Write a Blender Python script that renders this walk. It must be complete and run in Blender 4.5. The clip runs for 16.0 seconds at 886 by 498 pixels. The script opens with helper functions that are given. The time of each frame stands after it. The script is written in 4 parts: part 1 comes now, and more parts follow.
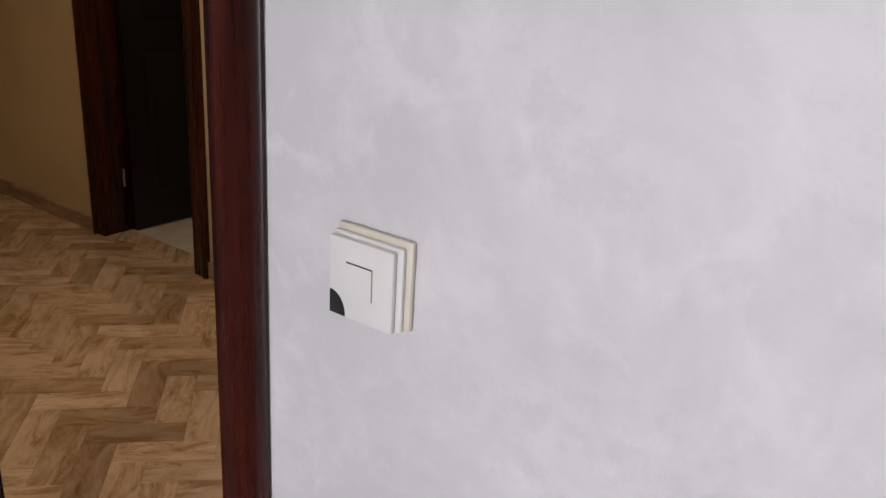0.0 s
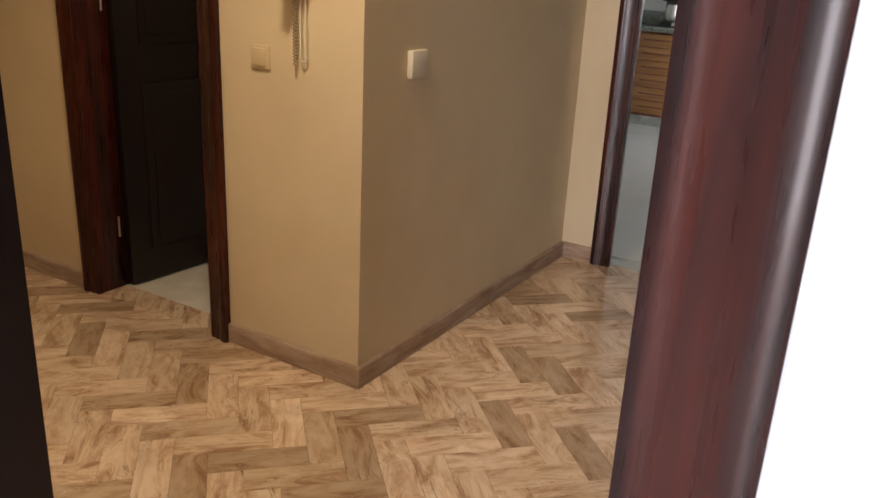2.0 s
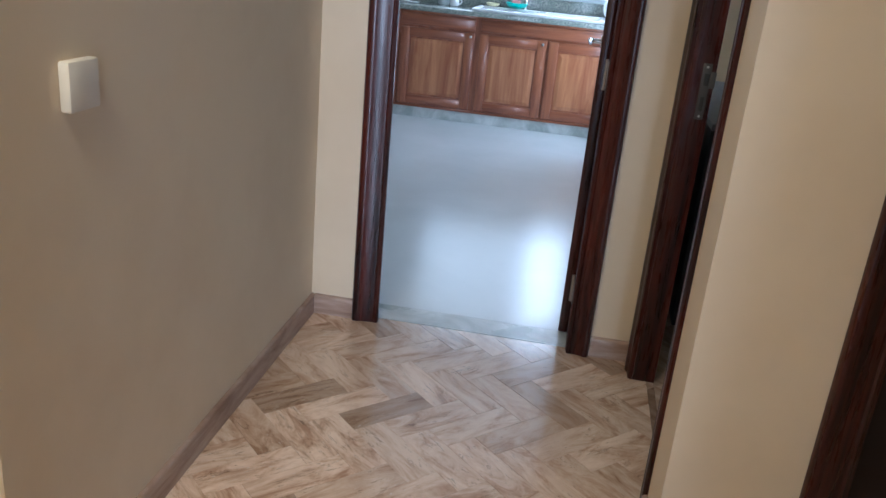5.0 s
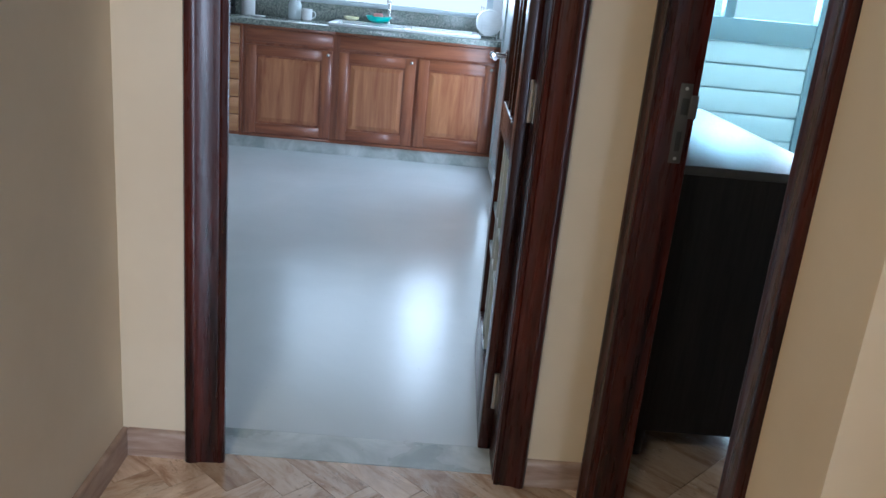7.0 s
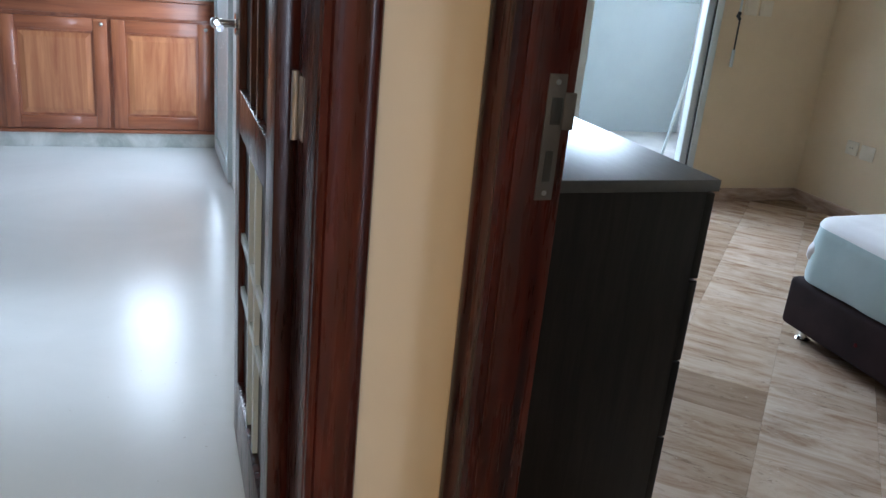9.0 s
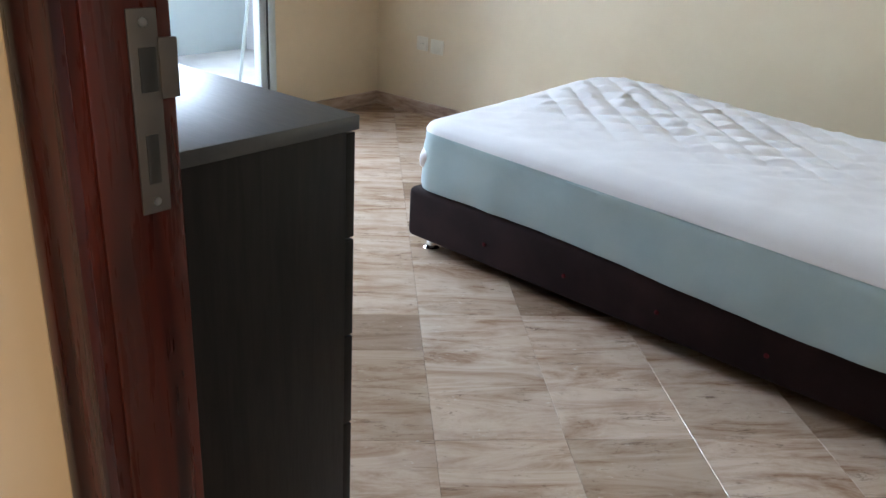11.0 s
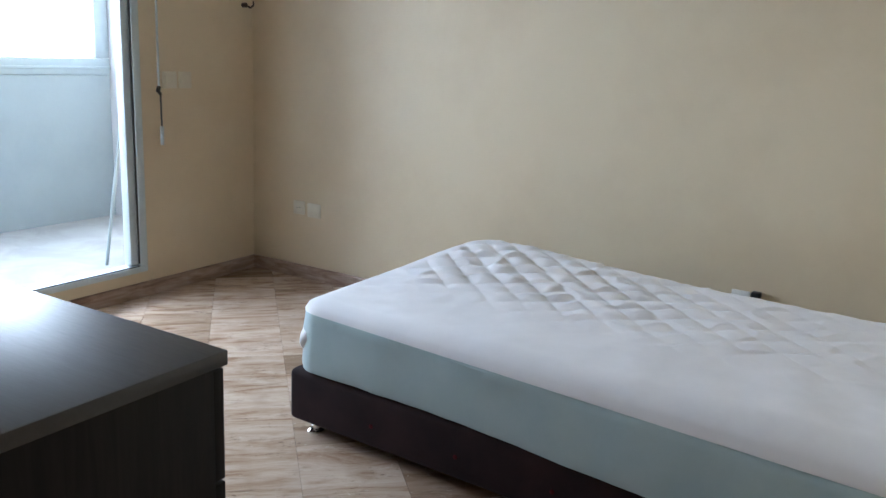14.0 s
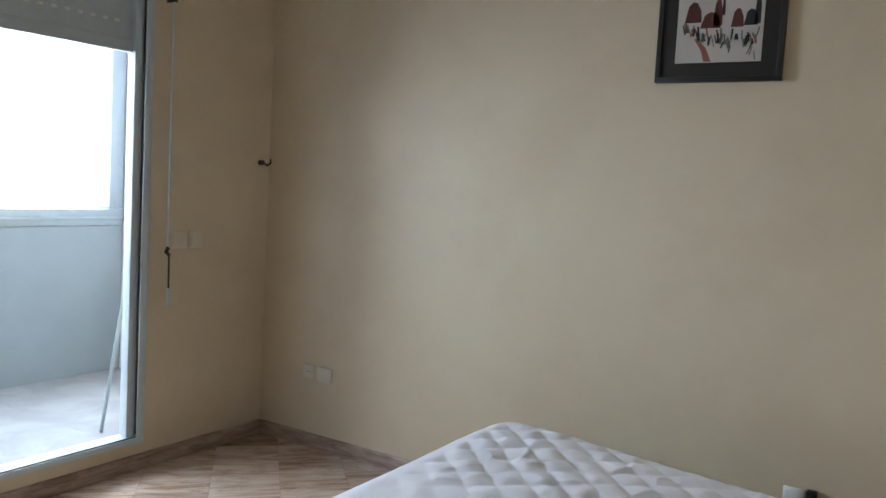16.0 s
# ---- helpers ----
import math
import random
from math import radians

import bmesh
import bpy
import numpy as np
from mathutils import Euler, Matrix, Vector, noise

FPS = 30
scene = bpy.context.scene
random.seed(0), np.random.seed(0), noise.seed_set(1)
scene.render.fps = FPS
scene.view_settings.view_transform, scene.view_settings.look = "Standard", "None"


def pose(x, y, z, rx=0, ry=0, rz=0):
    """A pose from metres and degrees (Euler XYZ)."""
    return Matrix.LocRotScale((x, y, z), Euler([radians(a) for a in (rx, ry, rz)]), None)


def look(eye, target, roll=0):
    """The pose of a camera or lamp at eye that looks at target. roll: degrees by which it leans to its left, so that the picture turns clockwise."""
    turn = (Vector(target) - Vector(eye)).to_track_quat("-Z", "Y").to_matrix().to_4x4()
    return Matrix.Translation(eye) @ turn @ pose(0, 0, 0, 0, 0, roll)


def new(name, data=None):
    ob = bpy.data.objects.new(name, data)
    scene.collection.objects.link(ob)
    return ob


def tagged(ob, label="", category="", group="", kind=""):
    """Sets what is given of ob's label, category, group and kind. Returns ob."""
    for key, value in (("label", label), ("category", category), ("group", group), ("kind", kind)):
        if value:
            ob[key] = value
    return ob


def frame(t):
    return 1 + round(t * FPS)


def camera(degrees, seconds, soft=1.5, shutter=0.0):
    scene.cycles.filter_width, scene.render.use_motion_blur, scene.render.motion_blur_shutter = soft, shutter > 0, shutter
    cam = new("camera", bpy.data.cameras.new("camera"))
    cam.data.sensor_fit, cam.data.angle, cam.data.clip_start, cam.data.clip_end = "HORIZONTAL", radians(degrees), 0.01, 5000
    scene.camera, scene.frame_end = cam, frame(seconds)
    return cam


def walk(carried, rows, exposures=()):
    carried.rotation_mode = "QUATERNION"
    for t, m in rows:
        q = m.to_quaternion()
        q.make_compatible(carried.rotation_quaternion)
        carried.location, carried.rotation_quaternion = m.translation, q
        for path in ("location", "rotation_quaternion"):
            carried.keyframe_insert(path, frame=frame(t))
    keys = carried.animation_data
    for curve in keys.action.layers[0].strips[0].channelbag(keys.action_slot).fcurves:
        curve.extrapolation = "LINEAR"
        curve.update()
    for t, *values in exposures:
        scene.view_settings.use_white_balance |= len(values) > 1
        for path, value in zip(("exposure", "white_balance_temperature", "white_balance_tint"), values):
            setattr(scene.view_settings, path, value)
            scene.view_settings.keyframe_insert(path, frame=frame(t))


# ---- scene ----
cam = camera(56.6, 16.0, soft=1.5)
PATH = [
    (0, (0.55, 0.215, 1.525), (-0.501, 1.76, 0.813), 3.8),
    (0.5, (0.406, 0.214, 1.512), (-0.704, 1.717, 0.801), 4.3),
    (1, (0.214, 0.234, 1.504), (-0.912, 1.731, 0.805), 4.9),
    (1.5, (0.069, 0.289, 1.514), (-0.997, 1.836, 0.827), 3.4),
    (2, (-0.057, 0.352, 1.466), (-1.014, 1.977, 0.802), 3.1),
    (2.5, (-0.176, 0.455, 1.448), (-1.074, 2.112, 0.778), 3.7),
    (3, (-0.33, 0.624, 1.441), (-1.163, 2.313, 0.768), 3.9),
    (3.5, (-0.429, 0.771, 1.438), (-1.199, 2.478, 0.734), 4.2),
    (4, (-0.545, 0.954, 1.43), (-1.179, 2.719, 0.733), 4.4),
    (4.5, (-0.606, 1.135, 1.429), (-1.04, 2.965, 0.748), 4.8),
    (4.7, (-0.646, 1.217, 1.429), (-0.999, 3.06, 0.735), 5.1),
    (6.8, (-0.846, 2.175, 1.322), (-0.855, 4.079, 0.71), 5.3),
    (7, (-0.863, 2.269, 1.315), (-0.805, 4.172, 0.701), 5.5),
    (7.5, (-0.909, 2.465, 1.302), (-0.705, 4.339, 0.633), 4.8),
    (8, (-0.923, 2.672, 1.291), (-0.57, 4.511, 0.59), 4.8),
    (8.5, (-0.893, 2.89, 1.292), (-0.375, 4.699, 0.613), 5.6),
    (9, (-0.842, 3.101, 1.289), (-0.158, 4.857, 0.62), 5.5),
    (9.5, (-0.798, 3.242, 1.262), (0.069, 4.906, 0.568), 5.4),
    (10, (-0.754, 3.361, 1.254), (0.404, 4.83, 0.545), 4.7),
    (10.2, (-0.731, 3.393, 1.248), (0.511, 4.777, 0.513), 4.3),
    (12.3, (-0.624, 3.518, 1.272), (0.949, 4.519, 0.548), 4.1),
    (12.5, (-0.611, 3.517, 1.293), (0.982, 4.513, 0.608), 3.9),
    (13, (-0.618, 3.504, 1.326), (1.021, 4.5, 0.759), 3.0),
    (13.5, (-0.613, 3.512, 1.343), (1.042, 4.516, 0.843), 2.8),
    (14, (-0.593, 3.535, 1.373), (1.075, 4.537, 0.912), 2.6),
    (14.5, (-0.509, 3.584, 1.397), (1.166, 4.583, 0.956), 2.2),
    (15, (-0.432, 3.629, 1.426), (1.245, 4.665, 1.083), 2.4),
    (15.5, (-0.39, 3.679, 1.495), (1.288, 4.737, 1.241), 2.9),
    (16, (-0.361, 3.718, 1.545), (1.321, 4.788, 1.384), 3.2),
]
EXPOSURES = [(0.0, -1.55, 6800, 15), (1.0, -1.2, 6900, 13), (1.5, -0.90, 7000, 12), (2.5, 0.12, 5800, 11), (3.5, 0.35, 5000, 10), (4.7, -0.02, 4900, 8), (7.0, -0.12, 4950, 5), (9.0, 0.25, 5400, 9), (10.2, 0.62, 5500, 10), (12.5, 0.78, 5600, 12), (14.0, 0.35, 5500, 11), (16.0, 0.0, 5650, 12)]
walk(cam, [(t, look(eye, target, roll)) for t, eye, target, roll in PATH], EXPOSURES)

# ---------------------------------------------------------------- light
world = bpy.data.worlds.new("overcast_sky")
scene.world = world
world.use_nodes = True
wn = world.node_tree
sky = wn.nodes.new("ShaderNodeTexSky")
sky.sky_type = "NISHITA"
sky.sun_disc = False
sky.sun_elevation, sky.sun_rotation = radians(50), radians(150)
sky.air_density, sky.dust_density = 1.0, 4.0
wn.links.new(sky.outputs[0], wn.nodes["Background"].inputs[0])
wn.nodes["Background"].inputs[1].default_value = 0.15


def lamp(name, kind, m, energy, color, **props):
    data = bpy.data.lights.new(name, kind)
    data.energy, data.color = energy, color
    if kind == "AREA":
        data.shape, data.size, data.size_y = "RECTANGLE", props["size"][0], props["size"][1]
        data.spread = radians(props.get("spread", 180))
    if kind == "SUN":
        data.angle = radians(props["angle"])
    ob = new(name, data)
    ob.matrix_world = m
    return ob


lamp("overcast_sun", "SUN", look((4, -8, 12), (0, 0, 0)), 1.0, (1.0, 0.96, 0.9), angle=20)
lamp("kitchen_window_sky", "AREA", look((-1.25, 9.08, 1.72), (-1.25, 0, 1.72)), 13, (0.86, 0.95, 1.0), size=(1.5, 1.15))
# narrow lamp added for the bright streak mirrored in the floor; no casement built
lamp("kitchen_streak_lamp", "AREA", look((-0.78, 9.085, 1.74), (-0.78, 0, 1.74)), 9, (0.95, 0.97, 1.0), size=(0.36, 1.2))
# lamp added before the opaque side pane to brighten cabinets and floor
lamp("kitchen_side_fill", "AREA", look((-0.42, 7.95, 1.2), (-9, 7.95, 1.2)), 20, (0.88, 0.95, 1.0), size=(0.6, 1.9))
lamp("loggia_opening_sky", "AREA", look((1.6, 8.86, 1.95), (1.6, 0, 1.95)), 300, (0.86, 0.94, 1.0), size=(3.3, 1.3))
lamp("living_window_sky", "AREA", look((0.40, -3.06, 1.25), (0.40, 9, 1.25)), 215, (0.93, 0.94, 1.0), size=(1.0, 2.0))
# lamp added out of view to brighten the tiled room
lamp("entry_room_fill", "AREA", look((-3.2, 3.6, 2.68), (-3.2, 3.6, 0)), 11, (1.0, 0.93, 0.82), size=(0.3, 0.3))
# unseen lamp added for the hall's warm light
lamp("hall_warm_fill", "AREA", look((-1.48, 1.60, 2.64), (-1.48, 1.60, 0)), 40, (1.0, 0.79, 0.52), size=(0.34, 0.34))


# ---------------------------------------------------------------- materials
class Mat:
    """A node material with a few short ways to wire it."""

    def __init__(self, name, color=(0.5, 0.5, 0.5), rough=0.6, metal=0.0, coat=0.0):
        self.m = bpy.data.materials.new(name)
        self.m.use_nodes = True
        self.t = self.m.node_tree
        self.b = self.t.nodes["Principled BSDF"]
        self.b.inputs["Base Color"].default_value = (*color, 1)
        self.b.inputs["Roughness"].default_value = rough
        self.b.inputs["Metallic"].default_value = metal
        self.b.inputs["Coat Weight"].default_value = coat
        self.b.inputs["Coat Roughness"].default_value = 0.12
        self.co = None

    def node(self, kind, **values):
        n = self.t.nodes.new(kind)
        for k, v in values.items():
            n.inputs[k.replace("_", " ")].default_value = v
        return n

    def link(self, a, b):
        self.t.links.new(a, b)

    def coords(self, which="Object", scale=(1, 1, 1), random_shift="", turn=(0, 0, 0)):
        tc = self.node("ShaderNodeTexCoord")
        mp = self.node("ShaderNodeMapping")
        mp.inputs["Scale"].default_value = scale
        mp.inputs["Rotation"].default_value = turn
        self.link(tc.outputs[which], mp.inputs["Vector"])
        if random_shift:
            r = self.random(random_shift)
            mul = self.node("ShaderNodeVectorMath")
            mul.operation = "SCALE"
            mul.inputs[0].default_value = (37.0, 91.0, 53.0)
            self.link(r, mul.inputs["Scale"])
            add = self.node("ShaderNodeVectorMath")
            self.link(mp.outputs[0], add.inputs[0])
            self.link(mul.outputs[0], add.inputs[1])
            return add.outputs[0]
        return mp.outputs[0]

    def random(self, which):
        if which == "island":
            return self.node("ShaderNodeNewGeometry").outputs["Random Per Island"]
        return self.node("ShaderNodeObjectInfo").outputs["Random"]

    def noise(self, vec, scale, detail=4, rough=0.55, distort=0.0):
        n = self.node("ShaderNodeTexNoise", Scale=scale, Detail=detail, Roughness=rough, Distortion=distort)
        self.link(vec, n.inputs["Vector"])
        return n.outputs["Fac"]

    def ramp(self, fac, stops):
        r = self.node("ShaderNodeValToRGB")
        e = r.color_ramp.elements
        while len(e) < len(stops):
            e.new(0.5)
        for el, (p, c) in zip(e, stops):
            el.position, el.color = p, (*c, 1) if len(c) == 3 else c
        self.link(fac, r.inputs[0])
        return r.outputs[0]

    def mix(self, fac, a, b, blend="MIX"):
        n = self.node("ShaderNodeMix")
        n.data_type, n.blend_type = "RGBA", blend
        for sock, v in ((n.inputs[0], fac), (n.inputs[6], a), (n.inputs[7], b)):
            if hasattr(v, "default_value"):
                self.link(v, sock)
            else:
                sock.default_value = v if isinstance(v, (int, float)) else (*v, 1)
        return n.outputs[2]

    def color(self, sock):
        self.link(sock, self.b.inputs["Base Color"])

    def rough(self, fac, lo, hi):
        mr = self.node("ShaderNodeMapRange")
        mr.inputs["To Min"].default_value, mr.inputs["To Max"].default_value = lo, hi
        self.link(fac, mr.inputs["Value"])
        self.link(mr.outputs[0], self.b.inputs["Roughness"])

    def bump(self, fac, strength=0.2, distance=0.002):
        bp = self.node("ShaderNodeBump", Strength=strength, Distance=distance)
        self.link(fac, bp.inputs["Height"])
        if self.b.inputs["Normal"].links:
            self.link(self.b.inputs["Normal"].links[0].from_socket, bp.inputs["Normal"])
        self.link(bp.outputs[0], self.b.inputs["Normal"])


def g(v):
    return (v, v, v)


def plaster(name, base, dirty, rough=0.75, bump=0.25):
    p = Mat(name, base, rough)
    v = p.coords()
    big = p.noise(v, 1.3, 5, 0.6)
    fine = p.noise(v, 38, 3)
    p.color(p.mix(p.ramp(big, [(0.42, g(0)), (0.75, g(1))]), base, dirty))
    p.bump(fine, bump, 0.0012)
    p.bump(p.noise(v, 5, 3), 0.15, 0.004)
    p.rough(big, rough - 0.08, rough + 0.08)
    return p.m


def wood(name, light, dark, rough=0.35, axis=2, grain=26, coat=0.3, streak=1.0):
    p = Mat(name, light, rough, coat=coat)
    s = [1.0, 1.0, 1.0]
    s[axis] = 0.07
    v = p.coords("Object", s)
    a = p.noise(v, grain, 6, 0.62, 0.6)
    b = p.noise(v, grain * 5, 3)
    fac = p.ramp(a, [(0.36, g(0)), (0.64, g(1))])
    p.color(p.mix(fac, dark, light))
    p.rough(b, rough - 0.07, rough + 0.1)
    p.bump(b, 0.12 * streak, 0.0006)
    return p.m


def travertine(name, shift, pal, rough=0.11, long=0.30, across=1.0, hue=0.8):
    """Cut travertine: bands along the piece, dark broken veins, chipped pits, each piece its own shade."""
    p = Mat(name, pal[1], rough, coat=0.35)
    v = p.coords("UV", (long, across, 1), shift)
    band = p.noise(v, 15, 8, 0.7, 0.9)
    fine = p.noise(v, 75, 4, 0.6)
    cloud = p.noise(p.coords("UV", (1, 1, 1), shift), 6, 5, 0.6)
    col = p.ramp(band, [(0.36, pal[3]), (0.44, pal[2]), (0.51, pal[1]), (0.60, pal[0])])
    tone = p.ramp(p.random(shift), [(0.0, (0.52, 0.46, 0.40)), (0.14, (0.70, 0.65, 0.58)), (0.28, (0.92, 0.90, 0.86)), (0.7, (1.06, 1.05, 1.03)), (1.0, (1.22, 1.22, 1.22))])
    col = p.mix(hue, col, tone, "MULTIPLY")
    col = p.mix(p.ramp(cloud, [(0.52, g(0)), (0.72, g(0.4))]), col, pal[3])
    vein = p.noise(p.coords("UV", (long * 0.55, across, 1), shift), 24, 9, 0.72, 1.6)
    vein = p.ramp(vein, [(0.575, g(0)), (0.605, g(0.85)), (0.63, g(0.1)), (0.70, g(0.5))])
    broken = p.ramp(p.noise(p.coords("UV", (0.8, 1, 1), shift), 9, 4), [(0.46, g(0)), (0.60, g(1))])
    col = p.mix(p.mix(1.0, vein, broken, "MULTIPLY"), col, tuple(c * 0.45 for c in pal[3]))
    spots = p.noise(p.coords("UV", (0.5, 1, 1), shift), 60, 5, 0.75)
    pits = p.mix(1.0, p.ramp(spots, [(0.60, g(0)), (0.64, g(1))]), broken, "MULTIPLY")
    col = p.mix(p.mix(pits, g(0), g(0.6)), col, (0.13, 0.08, 0.05))
    flecks = p.mix(1.0, p.ramp(spots, [(0.34, g(1)), (0.38, g(0))]), broken, "MULTIPLY")
    col = p.mix(p.mix(flecks, g(0), g(0.7)), col, (0.74, 0.66, 0.56))
    p.color(col)
    p.rough(fine, rough - 0.05, rough + 0.13)
    p.bump(p.mix(pits, g(1), g(0)), 0.25, 0.001)
    p.bump(fine, 0.05, 0.0004)
    p.bump(p.noise(p.coords("UV", (1, 1, 1), shift), 5, 2), 0.05, 0.002)
    return p.m


WALL = plaster("cream_yellow_wall_paint", (0.70, 0.59, 0.42), (0.62, 0.505, 0.345), 0.56)
WHITE_WALL = plaster("white_wall_paint", (0.80, 0.80, 0.80), (0.74, 0.74, 0.74))
CEIL = plaster("white_ceiling_paint", (0.78, 0.77, 0.74), (0.74, 0.73, 0.70))
OUT_WALL = plaster("grey_outdoor_render", (0.26, 0.305, 0.335), (0.22, 0.26, 0.29), 0.85, 0.5)
# white paint darkened to cut the lamp's bounce in the loggia
LOGGIA_WALL = plaster("darkened_loggia_paint", (0.42, 0.43, 0.45), (0.36, 0.37, 0.39), 0.8, 0.4)


def stucco():
    """Trowelled lime finish: knife-edged blotches of two greys over a soft cloud."""
    p = Mat("grey_white_stucco", (0.75, 0.74, 0.76), 0.5)
    v = p.coords()
    a = p.noise(v, 3.2, 8, 0.66, 0.35)
    b = p.noise(v, 11, 6, 0.64, 0.5)
    d = p.noise(v, 6.5, 9, 0.75, 0.1)
    c = p.mix(p.ramp(a, [(0.38, g(0)), (0.60, g(1))]), (0.635, 0.630, 0.650), (0.745, 0.740, 0.760))
    c = p.mix(p.ramp(d, [(0.52, g(0)), (0.60, g(0.4)), (0.70, g(0.2))]), c, (0.60, 0.598, 0.615))
    c = p.mix(p.ramp(b, [(0.52, g(0)), (0.66, g(0.4))]), c, (0.83, 0.825, 0.84))
    p.color(c)
    p.rough(a, 0.38, 0.6)
    p.bump(d, 0.22, 0.003)
    p.bump(b, 0.18, 0.0015)
    return p.m


STUCCO = stucco()
MAHOGANY = wood("dark_mahogany_varnish", (0.066, 0.011, 0.006), (0.010, 0.0035, 0.0035), 0.27, 2, 22, 0.08)
MAHOGANY.node_tree.nodes["Principled BSDF"].inputs["Specular IOR Level"].default_value = 0.3
# mahogany blackened in colour for door leaves that stand in shade
SHADED_MAHOGANY = wood("shade_blackened_mahogany", (0.011, 0.005, 0.005), (0.006, 0.0035, 0.0035), 0.42, 2, 22, 0.0)
SHADED_MAHOGANY.node_tree.nodes["Principled BSDF"].inputs["Specular IOR Level"].default_value = 0.35
WENGE = wood("black_brown_wenge_laminate", (0.014, 0.013, 0.013), (0.007, 0.007, 0.008), 0.42, 2, 60, 0.0, 1.6)
WENGE.node_tree.nodes["Principled BSDF"].inputs["Specular IOR Level"].default_value = 0.18
WENGE_TOP = wood("black_brown_laminate_top", (0.020, 0.021, 0.023), (0.012, 0.013, 0.015), 0.40, 1, 60, 0.0)
WENGE_TOP.node_tree.nodes["Principled BSDF"].inputs["Specular IOR Level"].default_value = 1.0
CABINET = wood("varnished_reddish_oak", (0.33, 0.115, 0.050), (0.19, 0.055, 0.025), 0.32, 2, 30, 0.3)
CABINET_X = wood("varnished_oak_rail", (0.31, 0.105, 0.046), (0.19, 0.055, 0.025), 0.32, 0, 30, 0.3)
PANEL_WOOD = wood("pale_striped_oak", (0.46, 0.20, 0.085), (0.27, 0.085, 0.036), 0.3, 2, 17, 0.3)
DRAWER_WOOD = wood("golden_oak", (0.52, 0.26, 0.10), (0.40, 0.17, 0.065), 0.32, 0, 24, 0.3)
HALL_PAL = [(0.735, 0.590, 0.465), (0.650, 0.490, 0.362), (0.545, 0.385, 0.268), (0.370, 0.228, 0.145)]
BED_PAL = [(0.610, 0.490, 0.400), (0.545, 0.422, 0.332), (0.465, 0.342, 0.257), (0.335, 0.215, 0.145)]
TRAV = travertine("honed_travertine_block", "object", HALL_PAL)
TRAV_JOIN = travertine("honed_travertine_cut_block", "island", HALL_PAL)
TRAV_BED = travertine("honed_travertine_slab", "object", BED_PAL, 0.15, 0.16, 0.8, 0.9)
TRAV_BED_JOIN = travertine("honed_travertine_cut_slab", "island", BED_PAL, 0.15, 0.16, 0.8, 0.9)


def skirt_marble():
    p = Mat("brown_travertine_skirting", (0.38, 0.29, 0.22), 0.3)
    v = p.coords("Object", (0.5, 0.5, 3))
    a = p.noise(v, 9, 6, 0.62, 0.5)
    p.color(p.ramp(a, [(0.33, (0.22, 0.135, 0.095)), (0.5, (0.36, 0.255, 0.195)), (0.68, (0.49, 0.385, 0.315))]))
    p.rough(a, 0.22, 0.4)
    return p.m


SKIRT = skirt_marble()


def white_marble(name, a, b, rough, scale=1.5):
    p = Mat(name, a, rough)
    v = p.coords()
    n = p.noise(v, scale, 7, 0.6, 0.8)
    c = p.mix(p.ramp(n, [(0.40, g(0)), (0.66, g(1))]), b, a)
    spots = p.ramp(p.noise(v, 55, 2), [(0.74, g(0)), (0.77, g(0.5))])
    p.color(p.mix(spots, c, (0.30, 0.28, 0.25)))
    p.rough(p.noise(v, 4, 4), rough - 0.05, rough + 0.1)
    p.bump(p.noise(v, 2.2, 2), 0.05, 0.003)
    return p.m


KFLOOR = white_marble("polished_white_marble_floor", (0.69, 0.71, 0.71), (0.645, 0.67, 0.67), 0.19)
PLINTH = white_marble("white_marble_plinth", (0.66, 0.67, 0.65), (0.36, 0.39, 0.37), 0.25, 4)
ENTRY_TILE = white_marble("glazed_white_floor_tile", (0.72, 0.70, 0.66), (0.60, 0.57, 0.53), 0.2, 5)
LOGGIA_FLOOR = white_marble("pale_loggia_floor", (0.33, 0.33, 0.325), (0.25, 0.25, 0.245), 0.5, 3)


def granite():
    p = Mat("grey_green_granite", (0.3, 0.3, 0.27), 0.14)
    v = p.coords()
    vo = p.node("ShaderNodeTexVoronoi", Scale=120)
    p.link(v, vo.inputs["Vector"])
    p.color(p.mix(p.noise(v, 30, 3), p.ramp(vo.outputs["Color"], [(0.2, (0.05, 0.06, 0.055)), (0.5, (0.24, 0.25, 0.22)), (0.8, (0.46, 0.44, 0.38))]), (0.20, 0.23, 0.20)))
    return p.m


GRANITE = granite()


def cloth(name, a, b, rough=0.85, scale=60, sheen=0.3):
    p = Mat(name, a, rough)
    p.b.inputs["Sheen Weight"].default_value = sheen
    v = p.coords()
    n = p.noise(v, 6, 4)
    p.color(p.mix(p.ramp(n, [(0.38, g(0)), (0.68, g(1))]), a, b))
    p.bump(p.noise(v, scale * 8, 2), 0.15, 0.0006)
    p.bump(p.noise(v, scale * 0.25, 4), 0.2, 0.004)
    return p.m


VELVET = cloth("dark_plum_brown_velvet", (0.015, 0.008, 0.0085), (0.026, 0.013, 0.0135), 0.9, 60, 0.01)
VELVET.node_tree.nodes["Principled BSDF"].inputs["Specular IOR Level"].default_value = 0.15
QUILT = cloth("white_quilted_cotton", (0.77, 0.75, 0.77), (0.72, 0.70, 0.72), 0.9)
# pale blue cloth, its colour darkened for the shade on the bed's side
BORDER = cloth("shade_darkened_blue_border", (0.37, 0.455, 0.47), (0.33, 0.415, 0.435), 0.85)
BUTTON = cloth("red_brown_tuft_button", (0.08, 0.010, 0.014), (0.06, 0.008, 0.010), 0.9, 60, 0.0)
BUTTON.node_tree.nodes["Principled BSDF"].inputs["Specular IOR Level"].default_value = 0.1


